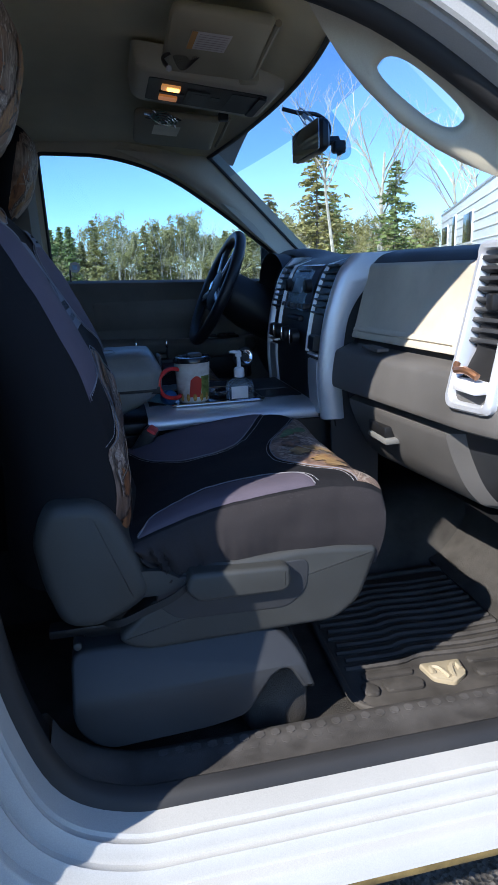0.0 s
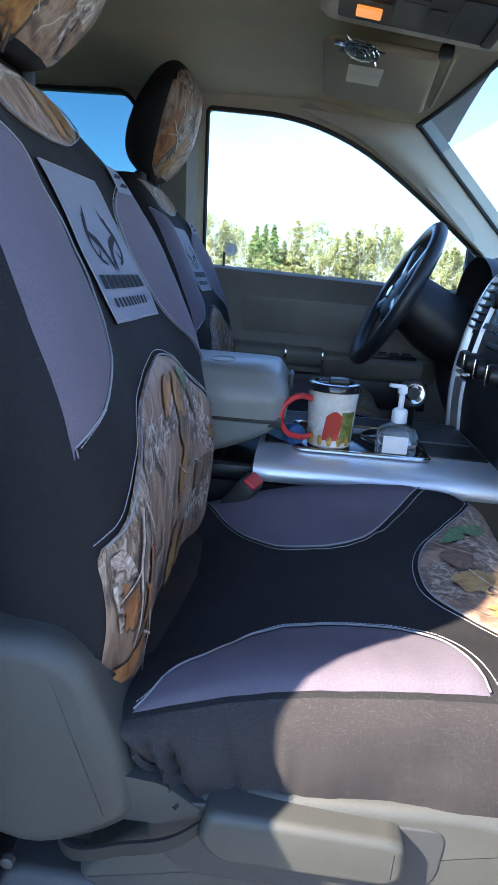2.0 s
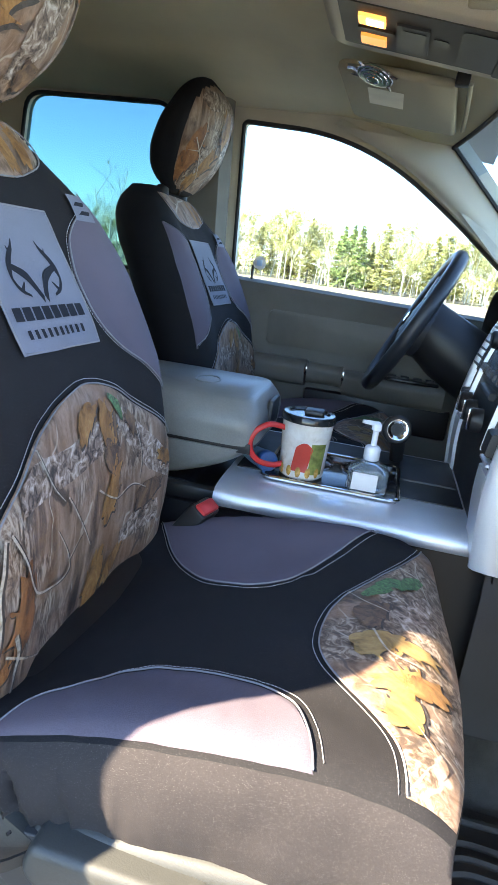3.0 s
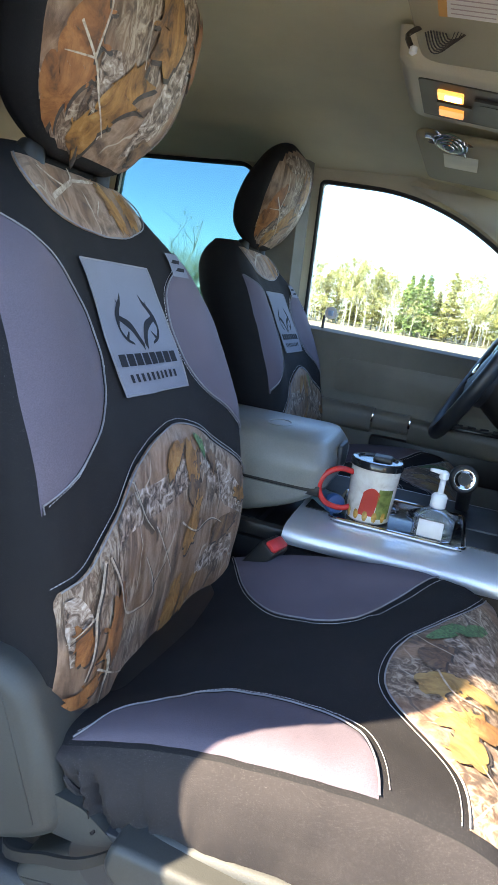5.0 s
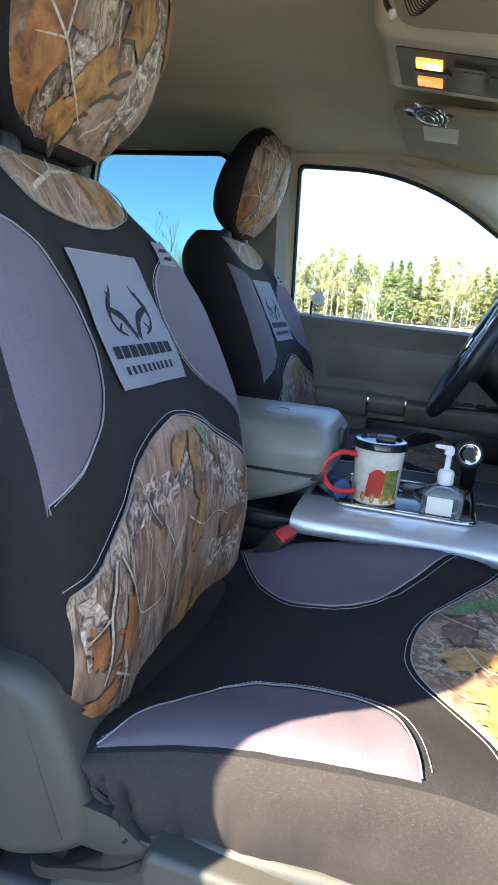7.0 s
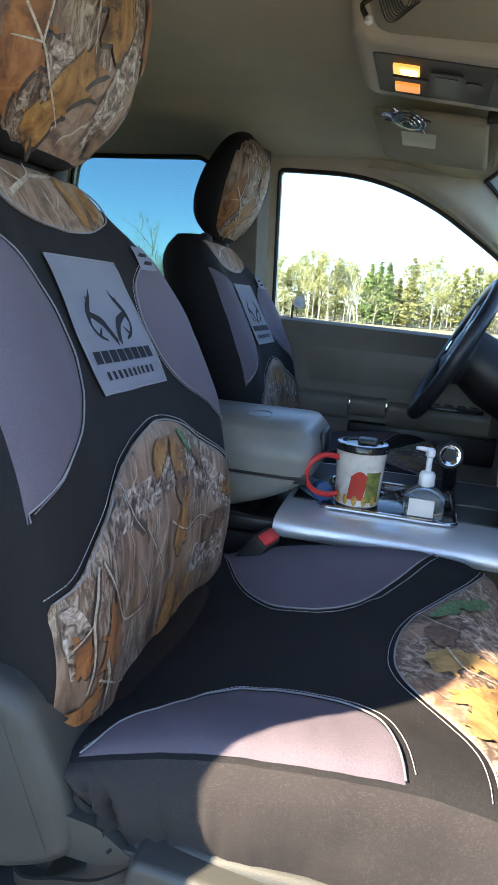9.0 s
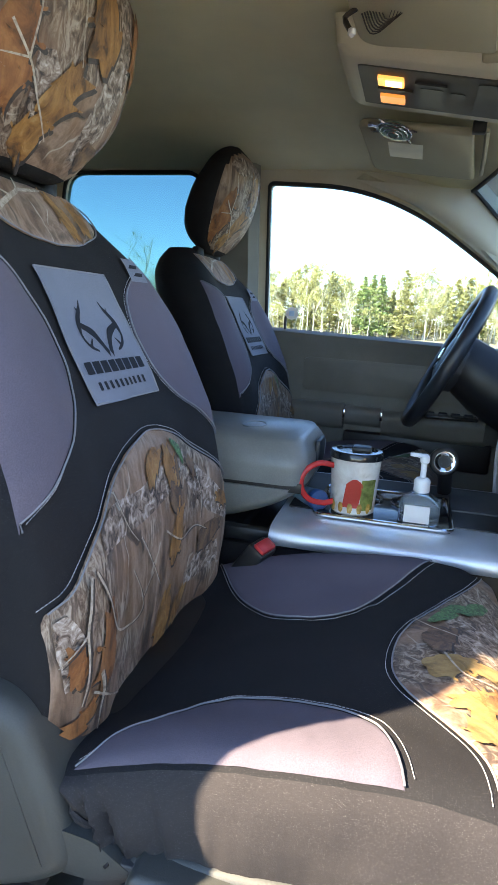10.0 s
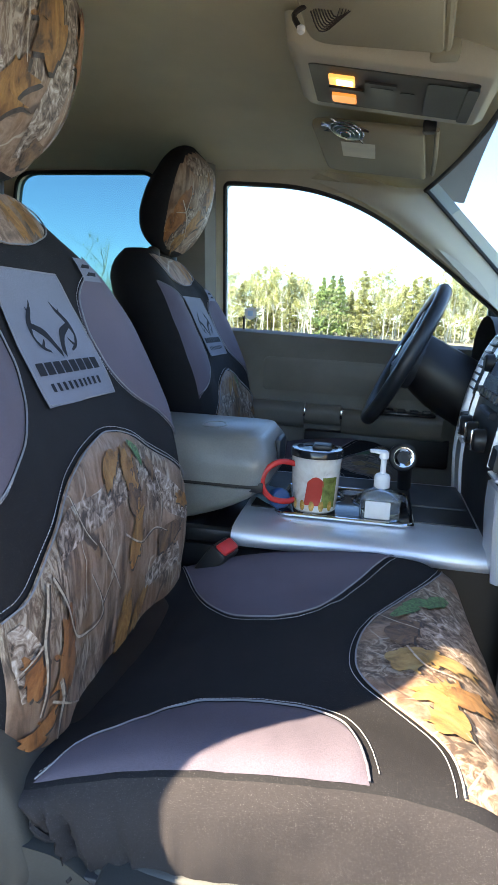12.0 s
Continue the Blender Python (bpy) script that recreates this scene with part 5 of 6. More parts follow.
LIP = [(0.0, 0.978), (0.06, 0.986), (0.12, 0.996), (0.18, 1.004), (0.26, 1.0085), (0.36, 1.0110), (0.5, 1.0130), (1.0, 1.0140)]


def silver_top(u, v):
    y = between([(0.0, 0.0), (0.06, -0.005), (0.12, -0.004), (0.18, 0.001), (0.26, 0.012), (0.36, 0.036), (0.5, 0.09), (1.0, 0.395)], v)
    return (0.002 + 0.41 * u, y, between(LIP, v))


part("silver_top", sheet(silver_top, 12, 50), SILVER, console, "satin silver console top", smooth=80)
part("console_well", box((0.012, 0.112, 1.006), (0.405, 0.385, 1.0160), 0.003), BLACK_PLASTIC, console)
part("well_bin", box((0.30, 0.205, 1.012), (0.40, 0.365, 1.020), 0.004), DARK_PLASTIC, console)
for y in (0.03, 0.35):
    part("side_rail", box((-0.11, y - 0.012, 0.97), (0.002, y + 0.012, 0.995), 0.005), BLACK_PLASTIC, console)

tray = thing("cup_tray", (0.18, 0.15, 1.012), "black cup tray with a chrome rim on the console", "tray")
part("tray_floor", box((0.066, 0.078, 1.012), (0.294, 0.275, 1.0175), 0.003), DARK_GLOSS, tray)
part("chrome_rim", tube([Vector((x, y, 1.0175)) for x, y in rounded([(0.064, 0.076), (0.296, 0.076), (0.296, 0.277), (0.064, 0.277)], 0.015, 4)], 0.0038, 8, True), CHROME, tray, "chrome rim")
for x in (0.13, 0.235):
    part("cup_ring", tube([(x + 0.043 * math.cos(a), 0.215 + 0.043 * math.sin(a), 1.018) for a in np.linspace(0, 2 * math.pi, 28, endpoint=False)], 0.003, 6, True), CHROME, tray)

arm = thing("armrest", (-0.15, MID, 0.98), "grey vinyl centre armrest with a hinged lid", "armrest")


def cushion_block(x0, x1, y0, y1, z0, z1, r, nose=0.0, top=True):
    rings = []
    for i in range(11):
        t = i / 10
        w = (1 - t) if top else t
        e = r * (1 - math.sin(min(1.0, w * 1.6) * math.pi / 2))
        z = z0 + (z1 - z0) * t
        front = x1 - nose * (1 - t) ** 1.2
        rings.append([(x, y, z) for x, y in rounded([(x0 + e * 0.4, y0 + e), (front - e, y0 + e), (front - e, y1 - e), (x0 + e * 0.4, y1 - e)], 0.045, 6)])
    return loft(rings)


part("lid", cushion_block(-0.36, 0.052, 0.055, 0.335, 1.066, 1.143, 0.026, 0.006), ARM_PLASTIC, arm, "padded grey vinyl lid", smooth=60)
part("bin", cushion_block(-0.36, 0.044, 0.060, 0.330, 0.992, 1.058, 0.016, 0.105, False), ARM_PLASTIC, arm, smooth=60)
part("bin_gap", box((-0.34, 0.064, 1.052), (0.040, 0.326, 1.070), 0.002), BLACK_PLASTIC, arm)
part("lid_latch", moved(box((-0.004, -0.035, -0.030), (0.006, 0.035, 0.018), 0.004), Matrix.Translation((0.0485, 0.195, 1.112))), DARK_PLASTIC, arm, "dark lid latch")
part("lid_crest", tube([(-0.08 + 0.022 * math.cos(a), 0.195 + 0.035 * math.sin(a), 1.1430) for a in np.linspace(0, 2 * math.pi, 20, endpoint=False)], 0.002, 6, True), ARM_PLASTIC, arm, "embossed oval on the lid")
part("armrest_foot", box((-0.40, 0.08, 0.68), (-0.06, 0.31, 0.985), 0.02), BLACK_PLASTIC, arm)

# ---------------------------------------------------------------- things on the console
mug = thing("travel_mug", (0.125, 0.122, 1.018), "photo-print mug with red handle and black lid", "mug")


def mug_material():
    m, t, s = base("photo print glaze")
    v = coords(t)
    tint = ramp(t, noise_out(t, v, 26, 4, 0.6, 0.4), [(0.3, (0.30, 0.27, 0.22)), (0.45, (0.62, 0.56, 0.50)), (0.6, (0.72, 0.69, 0.64)), (0.75, (0.34, 0.33, 0.22))])
    t.links.new(tint, s.inputs["Base Color"])
    s.inputs["Roughness"].default_value = 0.18
    return m


def on_mug(a, z, r=0.0):
    rad = 0.0385 + 0.0055 * (z - 1.018) / 0.098 + r
    return Vector((0.125 + rad * math.cos(a), 0.122 + rad * math.sin(a), z))


cup = part("cup", turned([(0.034, 0), (0.0385, 0.004), (0.044, 0.098), (0.044, 0.100), (0.041, 0.100)], (0.125, 0.122, 1.018), 40), mug_material(), mug, "mug wall with a faded photo print")
part("red_print", sheet(lambda u, v: on_mug(math.radians(-112 + 40 * u + 8 * v), 1.034 + (0.042 + 0.010 * math.sin(math.pi * u)) * v, 0.0006), 10, 8), plain("printed red", (0.62, 0.07, 0.05), 0.2), cup, "red shape in the print")
part("green_print", sheet(lambda u, v: on_mug(math.radians(-68 + 40 * u), 1.03 + 0.055 * v, 0.0006), 8, 4), plain("printed moss green", (0.17, 0.19, 0.05), 0.2, stain=60, vary=0.5), cup, "green shape in the print")
for i in range(5):
    a = math.radians(-140 + 24 * i)
    part("gold_print", sheet(lambda u, v: on_mug(a + 0.24 * (u - 0.5) * math.sin(math.pi * (0.15 + 0.7 * v)), 1.024 + 0.018 * v, 0.001), 6, 5), plain("printed gold brown", (0.45, 0.24, 0.06), 0.25, stain=90, vary=0.5) if i == 0 else bpy.data.materials["printed gold brown"], cup, "golden brown shape in the print")
part("handle", tube(smooth_line([(0.095, 0.105, 1.100), (0.065, 0.088, 1.106), (0.042, 0.075, 1.090), (0.038, 0.072, 1.065), (0.052, 0.080, 1.042), (0.078, 0.095, 1.034), (0.098, 0.106, 1.040)], 6), 0.0052, 10), RED, mug, "glossy red handle")
lid = part("lid", turned([(0.041, 0), (0.0465, 0.001), (0.0465, 0.010), (0.044, 0.014), (0.036, 0.0145), (0.034, 0.011), (0.01, 0.011)], (0.125, 0.122, 1.116), 40), DARK_GLOSS, mug, "black plastic lid")
part("lid_slider", box((0.117, 0.105, 1.126), (0.150, 0.139, 1.137), 0.004), BLACK_PLASTIC, lid)

bottle = thing("sanitizer_bottle", (0.24, 0.105, 1.018), "clear pump bottle with a white label", "bottle")


def rect_ring(cx, cy, hx, hy, z, r):
    return [(x, y, z) for x, y in rounded([(cx - hx, cy - hy), (cx + hx, cy - hy), (cx + hx, cy + hy), (cx - hx, cy + hy)], r, 4)]


gel = bpy.data.materials.new("clear gel")
gel.use_nodes = True
g = gel.node_tree.nodes["Principled BSDF"]
g.inputs["Base Color"].default_value = (0.80, 0.90, 0.96, 1)
g.inputs["Transmission Weight"].default_value = 0.92
g.inputs["Roughness"].default_value = 0.04
g.inputs["IOR"].default_value = 1.38
part("flask", loft([rect_ring(0.24, 0.105, hx, hy, z, r) for hx, hy, z, r in ((0.030, 0.017, 1.018, 0.012), (0.034, 0.020, 1.021, 0.012), (0.034, 0.020, 1.052, 0.012), (0.030, 0.018, 1.062, 0.012), (0.016, 0.013, 1.069, 0.009), (0.012, 0.012, 1.074, 0.009))]), gel, bottle, "clear flask of gel", smooth=60)
part("label", box((0.215, 0.0835, 1.022), (0.257, 0.0848, 1.052), 0.001), WHITE_PAPER, bottle, "white label")
part("pump_collar", turned([(0.0125, 0), (0.0135, 0.002), (0.0135, 0.020), (0.011, 0.024), (0.006, 0.026)], (0.24, 0.105, 1.072), 20), WHITE_PLASTIC, bottle)
part("pump_stem", turned([(0.005, 0), (0.005, 0.028), (0.008, 0.030), (0.008, 0.040), (0.004, 0.044)], (0.24, 0.105, 1.094), 16), WHITE_PLASTIC, bottle)
part("pump_spout", tube([(0.243, 0.105, 1.133), (0.228, 0.100, 1.136), (0.216, 0.096, 1.137)], 0.0048, 8, taper=0.003), WHITE_PLASTIC, bottle)

torch = thing("flashlight", (0.29, 0.23, 1.02), "small black flashlight with a chrome reflector", "flashlight")
TM = Matrix.Translation((0.278, 0.212, 1.106)) @ pose(0, 0, 0, 78, 0, 8)
part("head", moved(turned([(0.010, -0.060), (0.016, -0.055), (0.018, -0.03), (0.026, -0.015), (0.027, 0.0), (0.023, 0.003), (0.018, 0.002)], (0, 0, 0), 28), TM), BLACK_PLASTIC, torch)
part("reflector", moved(turned([(0.004, -0.002), (0.006, 0.004), (0.0075, 0.001), (0.012, 0.002), (0.0165, 0.0060), (0.019, 0.0062), (0.019, 0.001)], (0, 0, 0), 16), TM), CHROME, torch, "chrome reflector")
part("shaft", tube([(0.282, 0.255, 1.098), (0.288, 0.30, 1.075), (0.292, 0.33, 1.02)], 0.014, 12), BLACK_PLASTIC, torch)

cap = thing("blue_bottle", (0.035, 0.115, 1.0), "blue-capped bottle lying by the armrest", "bottle")
part("cap", moved(turned([(0.017, 0), (0.0185, 0.003), (0.0185, 0.022), (0.016, 0.025)], (0, 0, 0), 24), Matrix.Translation((0.056, 0.128, 1.030)) @ pose(0, 0, 0, 80, 0, 30)), BLUE_CAP, cap)
part("neck", moved(turned([(0.016, -0.09), (0.0175, -0.08), (0.0175, -0.01), (0.014, 0.0)], (0, 0, 0), 20), Matrix.Translation((0.056, 0.128, 1.030)) @ pose(0, 0, 0, 80, 0, 30)), plain("pale blue plastic", (0.16, 0.32, 0.45), 0.3), cap)

buckle = thing("seat_belt_buckle", (-0.035, -0.04, 0.90), "black seat belt buckle with a red button", "buckle")
BM = Matrix.Translation((0.0, -0.052, 0.985)) @ pose(0, 0, 0, 0, 35, -15)
part("housing", moved(box((-0.016, -0.026, -0.085), (0.016, 0.026, 0.012), 0.006), BM), BLACK_PLASTIC, buckle)
part("button", moved(box((-0.010, -0.022, 0.006), (0.012, 0.022, 0.017), 0.004), BM), RED_PLASTIC, buckle, "red release button")
part("stalk", tube([(-0.05, -0.04, 0.93), (-0.08, -0.03, 0.85), (-0.09, -0.03, 0.76)], 0.014, 8), BLACK_PLASTIC, buckle)


# ---------------------------------------------------------------- overhead
over = thing("overhead_console", (0.20, MID, 1.76), "greige overhead console with two lit map lamps", "overhead console")


def over_at(a, b, drop=0.0):
    """a forward from 0 to 1, b across from -1 to 1."""
    return Vector((0.052 + 0.300 * a, MID + b * 0.120, 1.748 - 0.042 * a - drop))


def over_piece(a0, a1, b0, b1, low, high, r=0.1):
    """A rounded slab under the console's face."""
    pts = rounded([(a0, b0), (a1, b0), (a1, b1), (a0, b1)], r, 4)
    return loft([[over_at(a, b, low) for a, b in pts], [over_at(a, b, high) for a, b in pts]])


shell = loft([[over_at(0.5 + (a - 0.5) * k, b * k, d) for a, b in rounded([(0, -1), (1, -1), (1, 1), (0, 1)], 0.10, 4)] for k, d in ((1.12, -0.05), (1.08, -0.01), (1.0, 0.0), (0.965, 0.002))])
part("shell", shell, PILLAR_PLASTIC, over)
part("face", over_piece(0.06, 0.94, -0.74, 0.74, 0.001, 0.004, 0.05), plain("brown grey overhead face", (0.055, 0.05, 0.043), 0.6), over, "dark recessed face")
part("bin_well", over_piece(0.68, 0.92, -0.60, 0.66, 0.0045, 0.0055, 0.06), BLACK_PLASTIC, over)
part("bin_lip", over_piece(0.88, 0.94, -0.66, 0.66, 0.004, 0.010, 0.03), BLACK_PLASTIC, over)
# Flat black slabs stand for the shade inside the oval and square openings.
part("reader_hole", over_piece(0.545, 0.625, -0.14, 0.10, 0.0045, 0.0055, 0.04), BLACK_PLASTIC, over, "flat black oval for the shade in an opening")
well = part("switch_well", over_piece(0.355, 0.525, -0.40, 0.50, 0.004, 0.008, 0.02), DARK_PLASTIC, over, "square opening, its inner shade drawn as a black slab")
part("well_recess", over_piece(0.385, 0.505, -0.28, 0.42, 0.0082, 0.0088, 0.02), BLACK_PLASTIC, well)
for b, m, label in ((-0.34, LAMP_ON, "lit orange map lamp"), (0.36, LAMP_HALF, "dim orange map lamp")):
    part("map_lamp", over_piece(0.16, 0.30, b - 0.15, b + 0.15, 0.004, 0.009, 0.02), m, over, label)
part("bulb", over_piece(0.20, 0.29, -0.43, -0.25, 0.008, 0.011, 0.02), BULB, over, "glowing bulb")
part("lamp_switch", over_piece(0.15, 0.345, -0.055, 0.055, 0.004, 0.008, 0.02), BLACK_PLASTIC, over)


def visor(name, y0, y1, label, back=0.048, front=0.270):
    v = thing(name, (0.18, (y0 + y1) / 2, 1.73), label, "sun visor", "sun visors")
    def at(x, y, drop=0.0):
        return Vector((x, y, 1.744 - 0.10 * max(0, x - 0.04) - drop - 0.02 * abs(y - MID) ** 2))
    pts = rounded([(back, y0), (front, y0), (front + 0.030, y1), (back + 0.010, y1)], [0.03, 0.012, 0.012, 0.035], 5)
    part("board", loft([[at(x, y, d) for x, y in [((x - 0.18) * k + 0.18, (y - (y0 + y1) / 2) * k + (y0 + y1) / 2) for x, y in pts]] for k, d in ((0.97, -0.002), (1.0, 0.003), (1.0, 0.010), (0.97, 0.015))]), VISOR_CLOTH, v, smooth=50)
    return v, at


dv, at = visor("driver_visor", 0.372, 0.735, "greige sun visor with a cream label")
part("label", sheet(lambda u, w: at(0.104 + 0.072 * u, 0.466 + 0.115 * w, 0.0165), 2, 2), PAPER, dv, "blank cream warning label")
part("visor_rod", tube([at(0.292, 0.36, 0.006), at(0.305, 0.55, 0.006), at(0.312, 0.70, 0.006)], 0.005, 8), VISOR_CLOTH, dv)
part("visor_clip", box(at(0.265, 0.352, 0.014), at(0.29, 0.376, -0.012), 0.004), BLACK_PLASTIC, dv)
pv, at = visor("passenger_visor", -0.335, -0.010, "greige sun visor with a faded warning label", 0.075, 0.238)
wl = part("label", sheet(lambda u, w: at(0.116 + 0.068 * u, -0.260 + 0.092 * w, 0.0165), 2, 2), WHITE_PAPER, pv, "faded white label with an orange edge")
part("label_edge", sheet(lambda u, w: at(0.116 + 0.010 * u, -0.260 + 0.092 * w, 0.0172), 1, 1), ORANGE_INK, wl)
for i in range(7):
    part("print_bar", sheet(lambda u, w: at(0.130 + 0.050 * u, -0.250 + 0.0115 * i + 0.003 * w, 0.0172), 1, 1), PINK_INK, wl)
part("visor_rod", tube([at(0.250, -0.31, 0.004), at(0.270, -0.03, 0.006), at(0.272, 0.02, 0.0)], 0.006, 8), VISOR_CLOTH, pv)
part("visor_clip", box(at(0.25, -0.006, 0.016), at(0.29, 0.024, -0.012), 0.006), VISOR_CLOTH, pv)

turtle = thing("turtle_ornament", (0.125, 0.375, 1.73), "silver turtle ornament set with green stones", "ornament")
TC = at(0.125, 0.372, 0.02)
part("shell", moved(turned([(0.028, 0), (0.028, 0.004), (0.018, 0.009), (0.004, 0.011)], (0, 0, 0), 18), Matrix.Translation(TC) @ pose(0, 0, 0, 175, 0, 0) @ Matrix.Diagonal((1.15, 1, 1, 1))), GREEN_STONE, turtle, "green stone shell")
for i in range(4):
    r = 0.030 - 0.007 * i
    part("shell_ring", tube([TC + Vector((1.15 * r * math.cos(a), r * math.sin(a), -0.003 - 0.0022 * i)) for a in np.linspace(0, 2 * math.pi, 24, endpoint=False)], 0.0022, 6, True), CHROME, turtle)
part("head", tube([TC + Vector((-0.032, 0.0, 0)), TC + Vector((-0.045, -0.004, -0.002)), TC + Vector((-0.052, -0.004, -0.004))], 0.005, 8), CHROME, turtle)
for a in (0.6, 2.5, 3.8, 5.6):
    part("flipper", tube([TC + Vector((0.03 * math.cos(a), 0.026 * math.sin(a), 0)), TC + Vector((0.05 * math.cos(a + 0.2), 0.042 * math.sin(a + 0.2), -0.003))], 0.005, 6, taper=0.002), CHROME, turtle)

turtle.rotation_euler = (-0.22, 0.25, 0)

charm = thing("hanging_charm", (0.065, 0.0, 1.71), "dark feather and bead charm hung at the visor", "charm")
CC = Vector((0.092, -0.125, 1.722))
part("cord", tube([CC + Vector((0.0, 0.0, 0.03)), CC], 0.006, 6), BROWN, charm)
for i in range(8):
    out = 0.012 + 0.005 * i
    part("feather", tube(smooth_line([CC + Vector((0.006 + 0.003 * i, 0.004, -0.004 + 0.001 * i)), CC + Vector((0.010 + out * 0.6, 0.010, -0.024 + 0.002 * i)), CC + Vector((0.022 + out, 0.004, -0.022 + 0.004 * i)), CC + Vector((0.030 + out, -0.004, -0.006 + 0.004 * i))], 4), 0.0011, 5, taper=0.0005), BROWN, charm)
part("bead", turned([(0.001, -0.006), (0.005, -0.003), (0.005, 0.003), (0.001, 0.006)], CC + Vector((-0.004, 0, -0.026)), 12), WHITE_PLASTIC, charm, "pale bead")
part("clasp", tube(smooth_line([CC + Vector((0.0, 0, 0.0)), CC + Vector((-0.014, 0.004, -0.008)), CC + Vector((-0.006, 0, -0.024))], 4), 0.0035, 6), BROWN, charm)

mirror = thing("rear_view_mirror", (0.47, 0.20, 1.62), "black rear-view mirror with a cable", "mirror")
part("housing", loft([[(0.462 + dx, 0.20 + 0.115 * k * cy, 1.628 + 0.037 * k * cz) for cy, cz in rounded([(-1, -1), (1, -1), (1, 1), (-1, 1)], 0.35, 4)] for dx, k in ((-0.012, 0.97), (-0.004, 1.0), (0.010, 0.95), (0.03, 0.55))]), BLACK_PLASTIC, mirror)
part("mirror_glass", box((0.4485, 0.09, 1.595), (0.4495, 0.31, 1.661), 0.0), plain("mirror", (0.9, 0.9, 0.9), 0.02, 1.0, relief=0.0, vary=0.0), mirror, "mirror glass")
part("stem", tube([(0.485, 0.20, 1.628), (0.53, 0.20, 1.632), (0.545, 0.20, 1.60)], 0.012, 10), BLACK_PLASTIC, mirror)
part("cable", tube(smooth_line([(0.39, 0.19, 1.70), (0.43, 0.185, 1.69), (0.475, 0.18, 1.685), (0.505, 0.18, 1.66), (0.500, 0.185, 1.625)], 6), 0.005, 8), BLACK_PLASTIC, mirror)
part("sensor", box((0.515, 0.165, 1.60), (0.545, 0.20, 1.628), 0.006), BLACK_PLASTIC, mirror)
badge = part("screen_decal", tube([Vector(screen_at(-0.06 + 0.052 * math.cos(a), 0.885 + 0.055 * math.sin(a))) + Vector((-0.006, 0, -0.004)) for a in np.linspace(0, 2 * math.pi, 7)[:-1]], 0.0016, 5, True), BLUE_INK, screen, "pale shield-shaped sticker outline")
part("decal_mark", tube(smooth_line([Vector(screen_at(-0.06 + 0.026 * math.cos(a), 0.885 + 0.026 * math.sin(1.7 * a))) + Vector((-0.006, 0, -0.004)) for a in np.linspace(0.3, 5.4, 9)], 3), 0.0018, 5), BLUE_INK, badge)

# passenger windscreen pillar with its grab handle opening
P0, PU, PV = Vector((0.40, -0.55, 1.58)), Vector((0.801, -0.100, -0.591)), Vector((-0.492, 0.452, -0.744))
PN = PU.cross(PV).normalized()
grab = thing("pillar_passenger", (0.45, -0.5, 1.55), "greige windscreen pillar trim with a grab handle", "pillar", kind="structure")


def pillar_loop(outer, lift, grow=0.0):
    """The trim's outline, or that of the opening behind the handle."""
    pts = []
    for k in range(48):
        a = 2 * math.pi * k / 48
        d = Vector((math.copysign(abs(math.cos(a)) ** 0.75, math.cos(a)), math.copysign(abs(math.sin(a)) ** 0.75, math.sin(a))))
        if not outer:
            p, q = 0.006 + (0.073 + grow) * d.x, 0.026 + (0.020 + grow) * d.y + 0.012 * -d.x * (1 - abs(d.y)) * 0.5
        else:
            e = max(abs(d.x), abs(d.y))
            p = 0.0 + d.x / e * 0.30
            low = 0.071 - 1.05 * p * p + 0.02 * p
            high = -0.024
            q = (low + high) / 2 + d.y / e * (low - high) / 2
        pts.append(P0 + PU * p + PV * q - PN * lift)
    return pts


part("trim", loft([pillar_loop(True, -0.03), pillar_loop(True, 0.0), pillar_loop(False, 0.008, 0.014), pillar_loop(False, 0.004, 0.003), pillar_loop(False, -0.012, 0.0), pillar_loop(False, -0.03, 0.0)], True, False), PILLAR_PLASTIC, grab, smooth=60)

# ---------------------------------------------------------------- floor mat
mat = thing("floor_mat", (0.55, -0.27, 0.55), "dusty black ribbed rubber floor mat with a tan badge", "floor mat")
outline = rounded([(0.308, -0.534), (0.74, -0.552), (0.74, -0.06), (0.38, -0.06), (0.322, -0.20)], [0.07, 0.05, 0.05, 0.05, 0.05], 6)
part("mat_sheet", prism(outline, "z", 0.546, 0.556, 0.003), MAT_RUBBER, mat)
part("mat_rim", tube([Vector((x, y, 0.558)) for x, y in outline], 0.007, 8, True), MAT_RUBBER, mat)
for i in range(12):
    y = -0.405 + 0.027 * i
    part("rib", tube(smooth_line([(0.33 + 0.01 * (i % 2), y, 0.558), (0.44, y - 0.006, 0.559), (0.49, y + 0.005, 0.559), (0.60, y - 0.004, 0.559), (0.71, y, 0.558)], 4), 0.0065, 6), MAT_RUBBER, mat)
for x0, x1 in ((0.352, 0.455), (0.575, 0.70)):
    part("tread_pad", prism(rounded([(x0, -0.448), (x1, -0.452), (x1, -0.432), (x0, -0.428)], 0.008), "z", 0.553, 0.562, 0.003), MAT_RUBBER, mat)
for x0, x1 in ((0.338, 0.368), (0.382, 0.458), (0.572, 0.64), (0.65, 0.72)):
    part("tread_pad", prism(rounded([(x0, -0.492), (x1, -0.497), (x1, -0.462), (x0, -0.457)], 0.012), "z", 0.553, 0.563, 0.004), MAT_RUBBER, mat)
BC = Vector((0.514, -0.468, 0.563))
part("badge", prism([(BC.x + dx, BC.y + dy) for dx, dy in rounded([(-0.042, 0.034), (0.042, 0.030), (0.034, -0.016), (0.0, -0.036), (-0.034, -0.014)], 0.006, 3)], "z", 0.554, 0.566, 0.003), TAN_BADGE, mat, "tan shield badge")
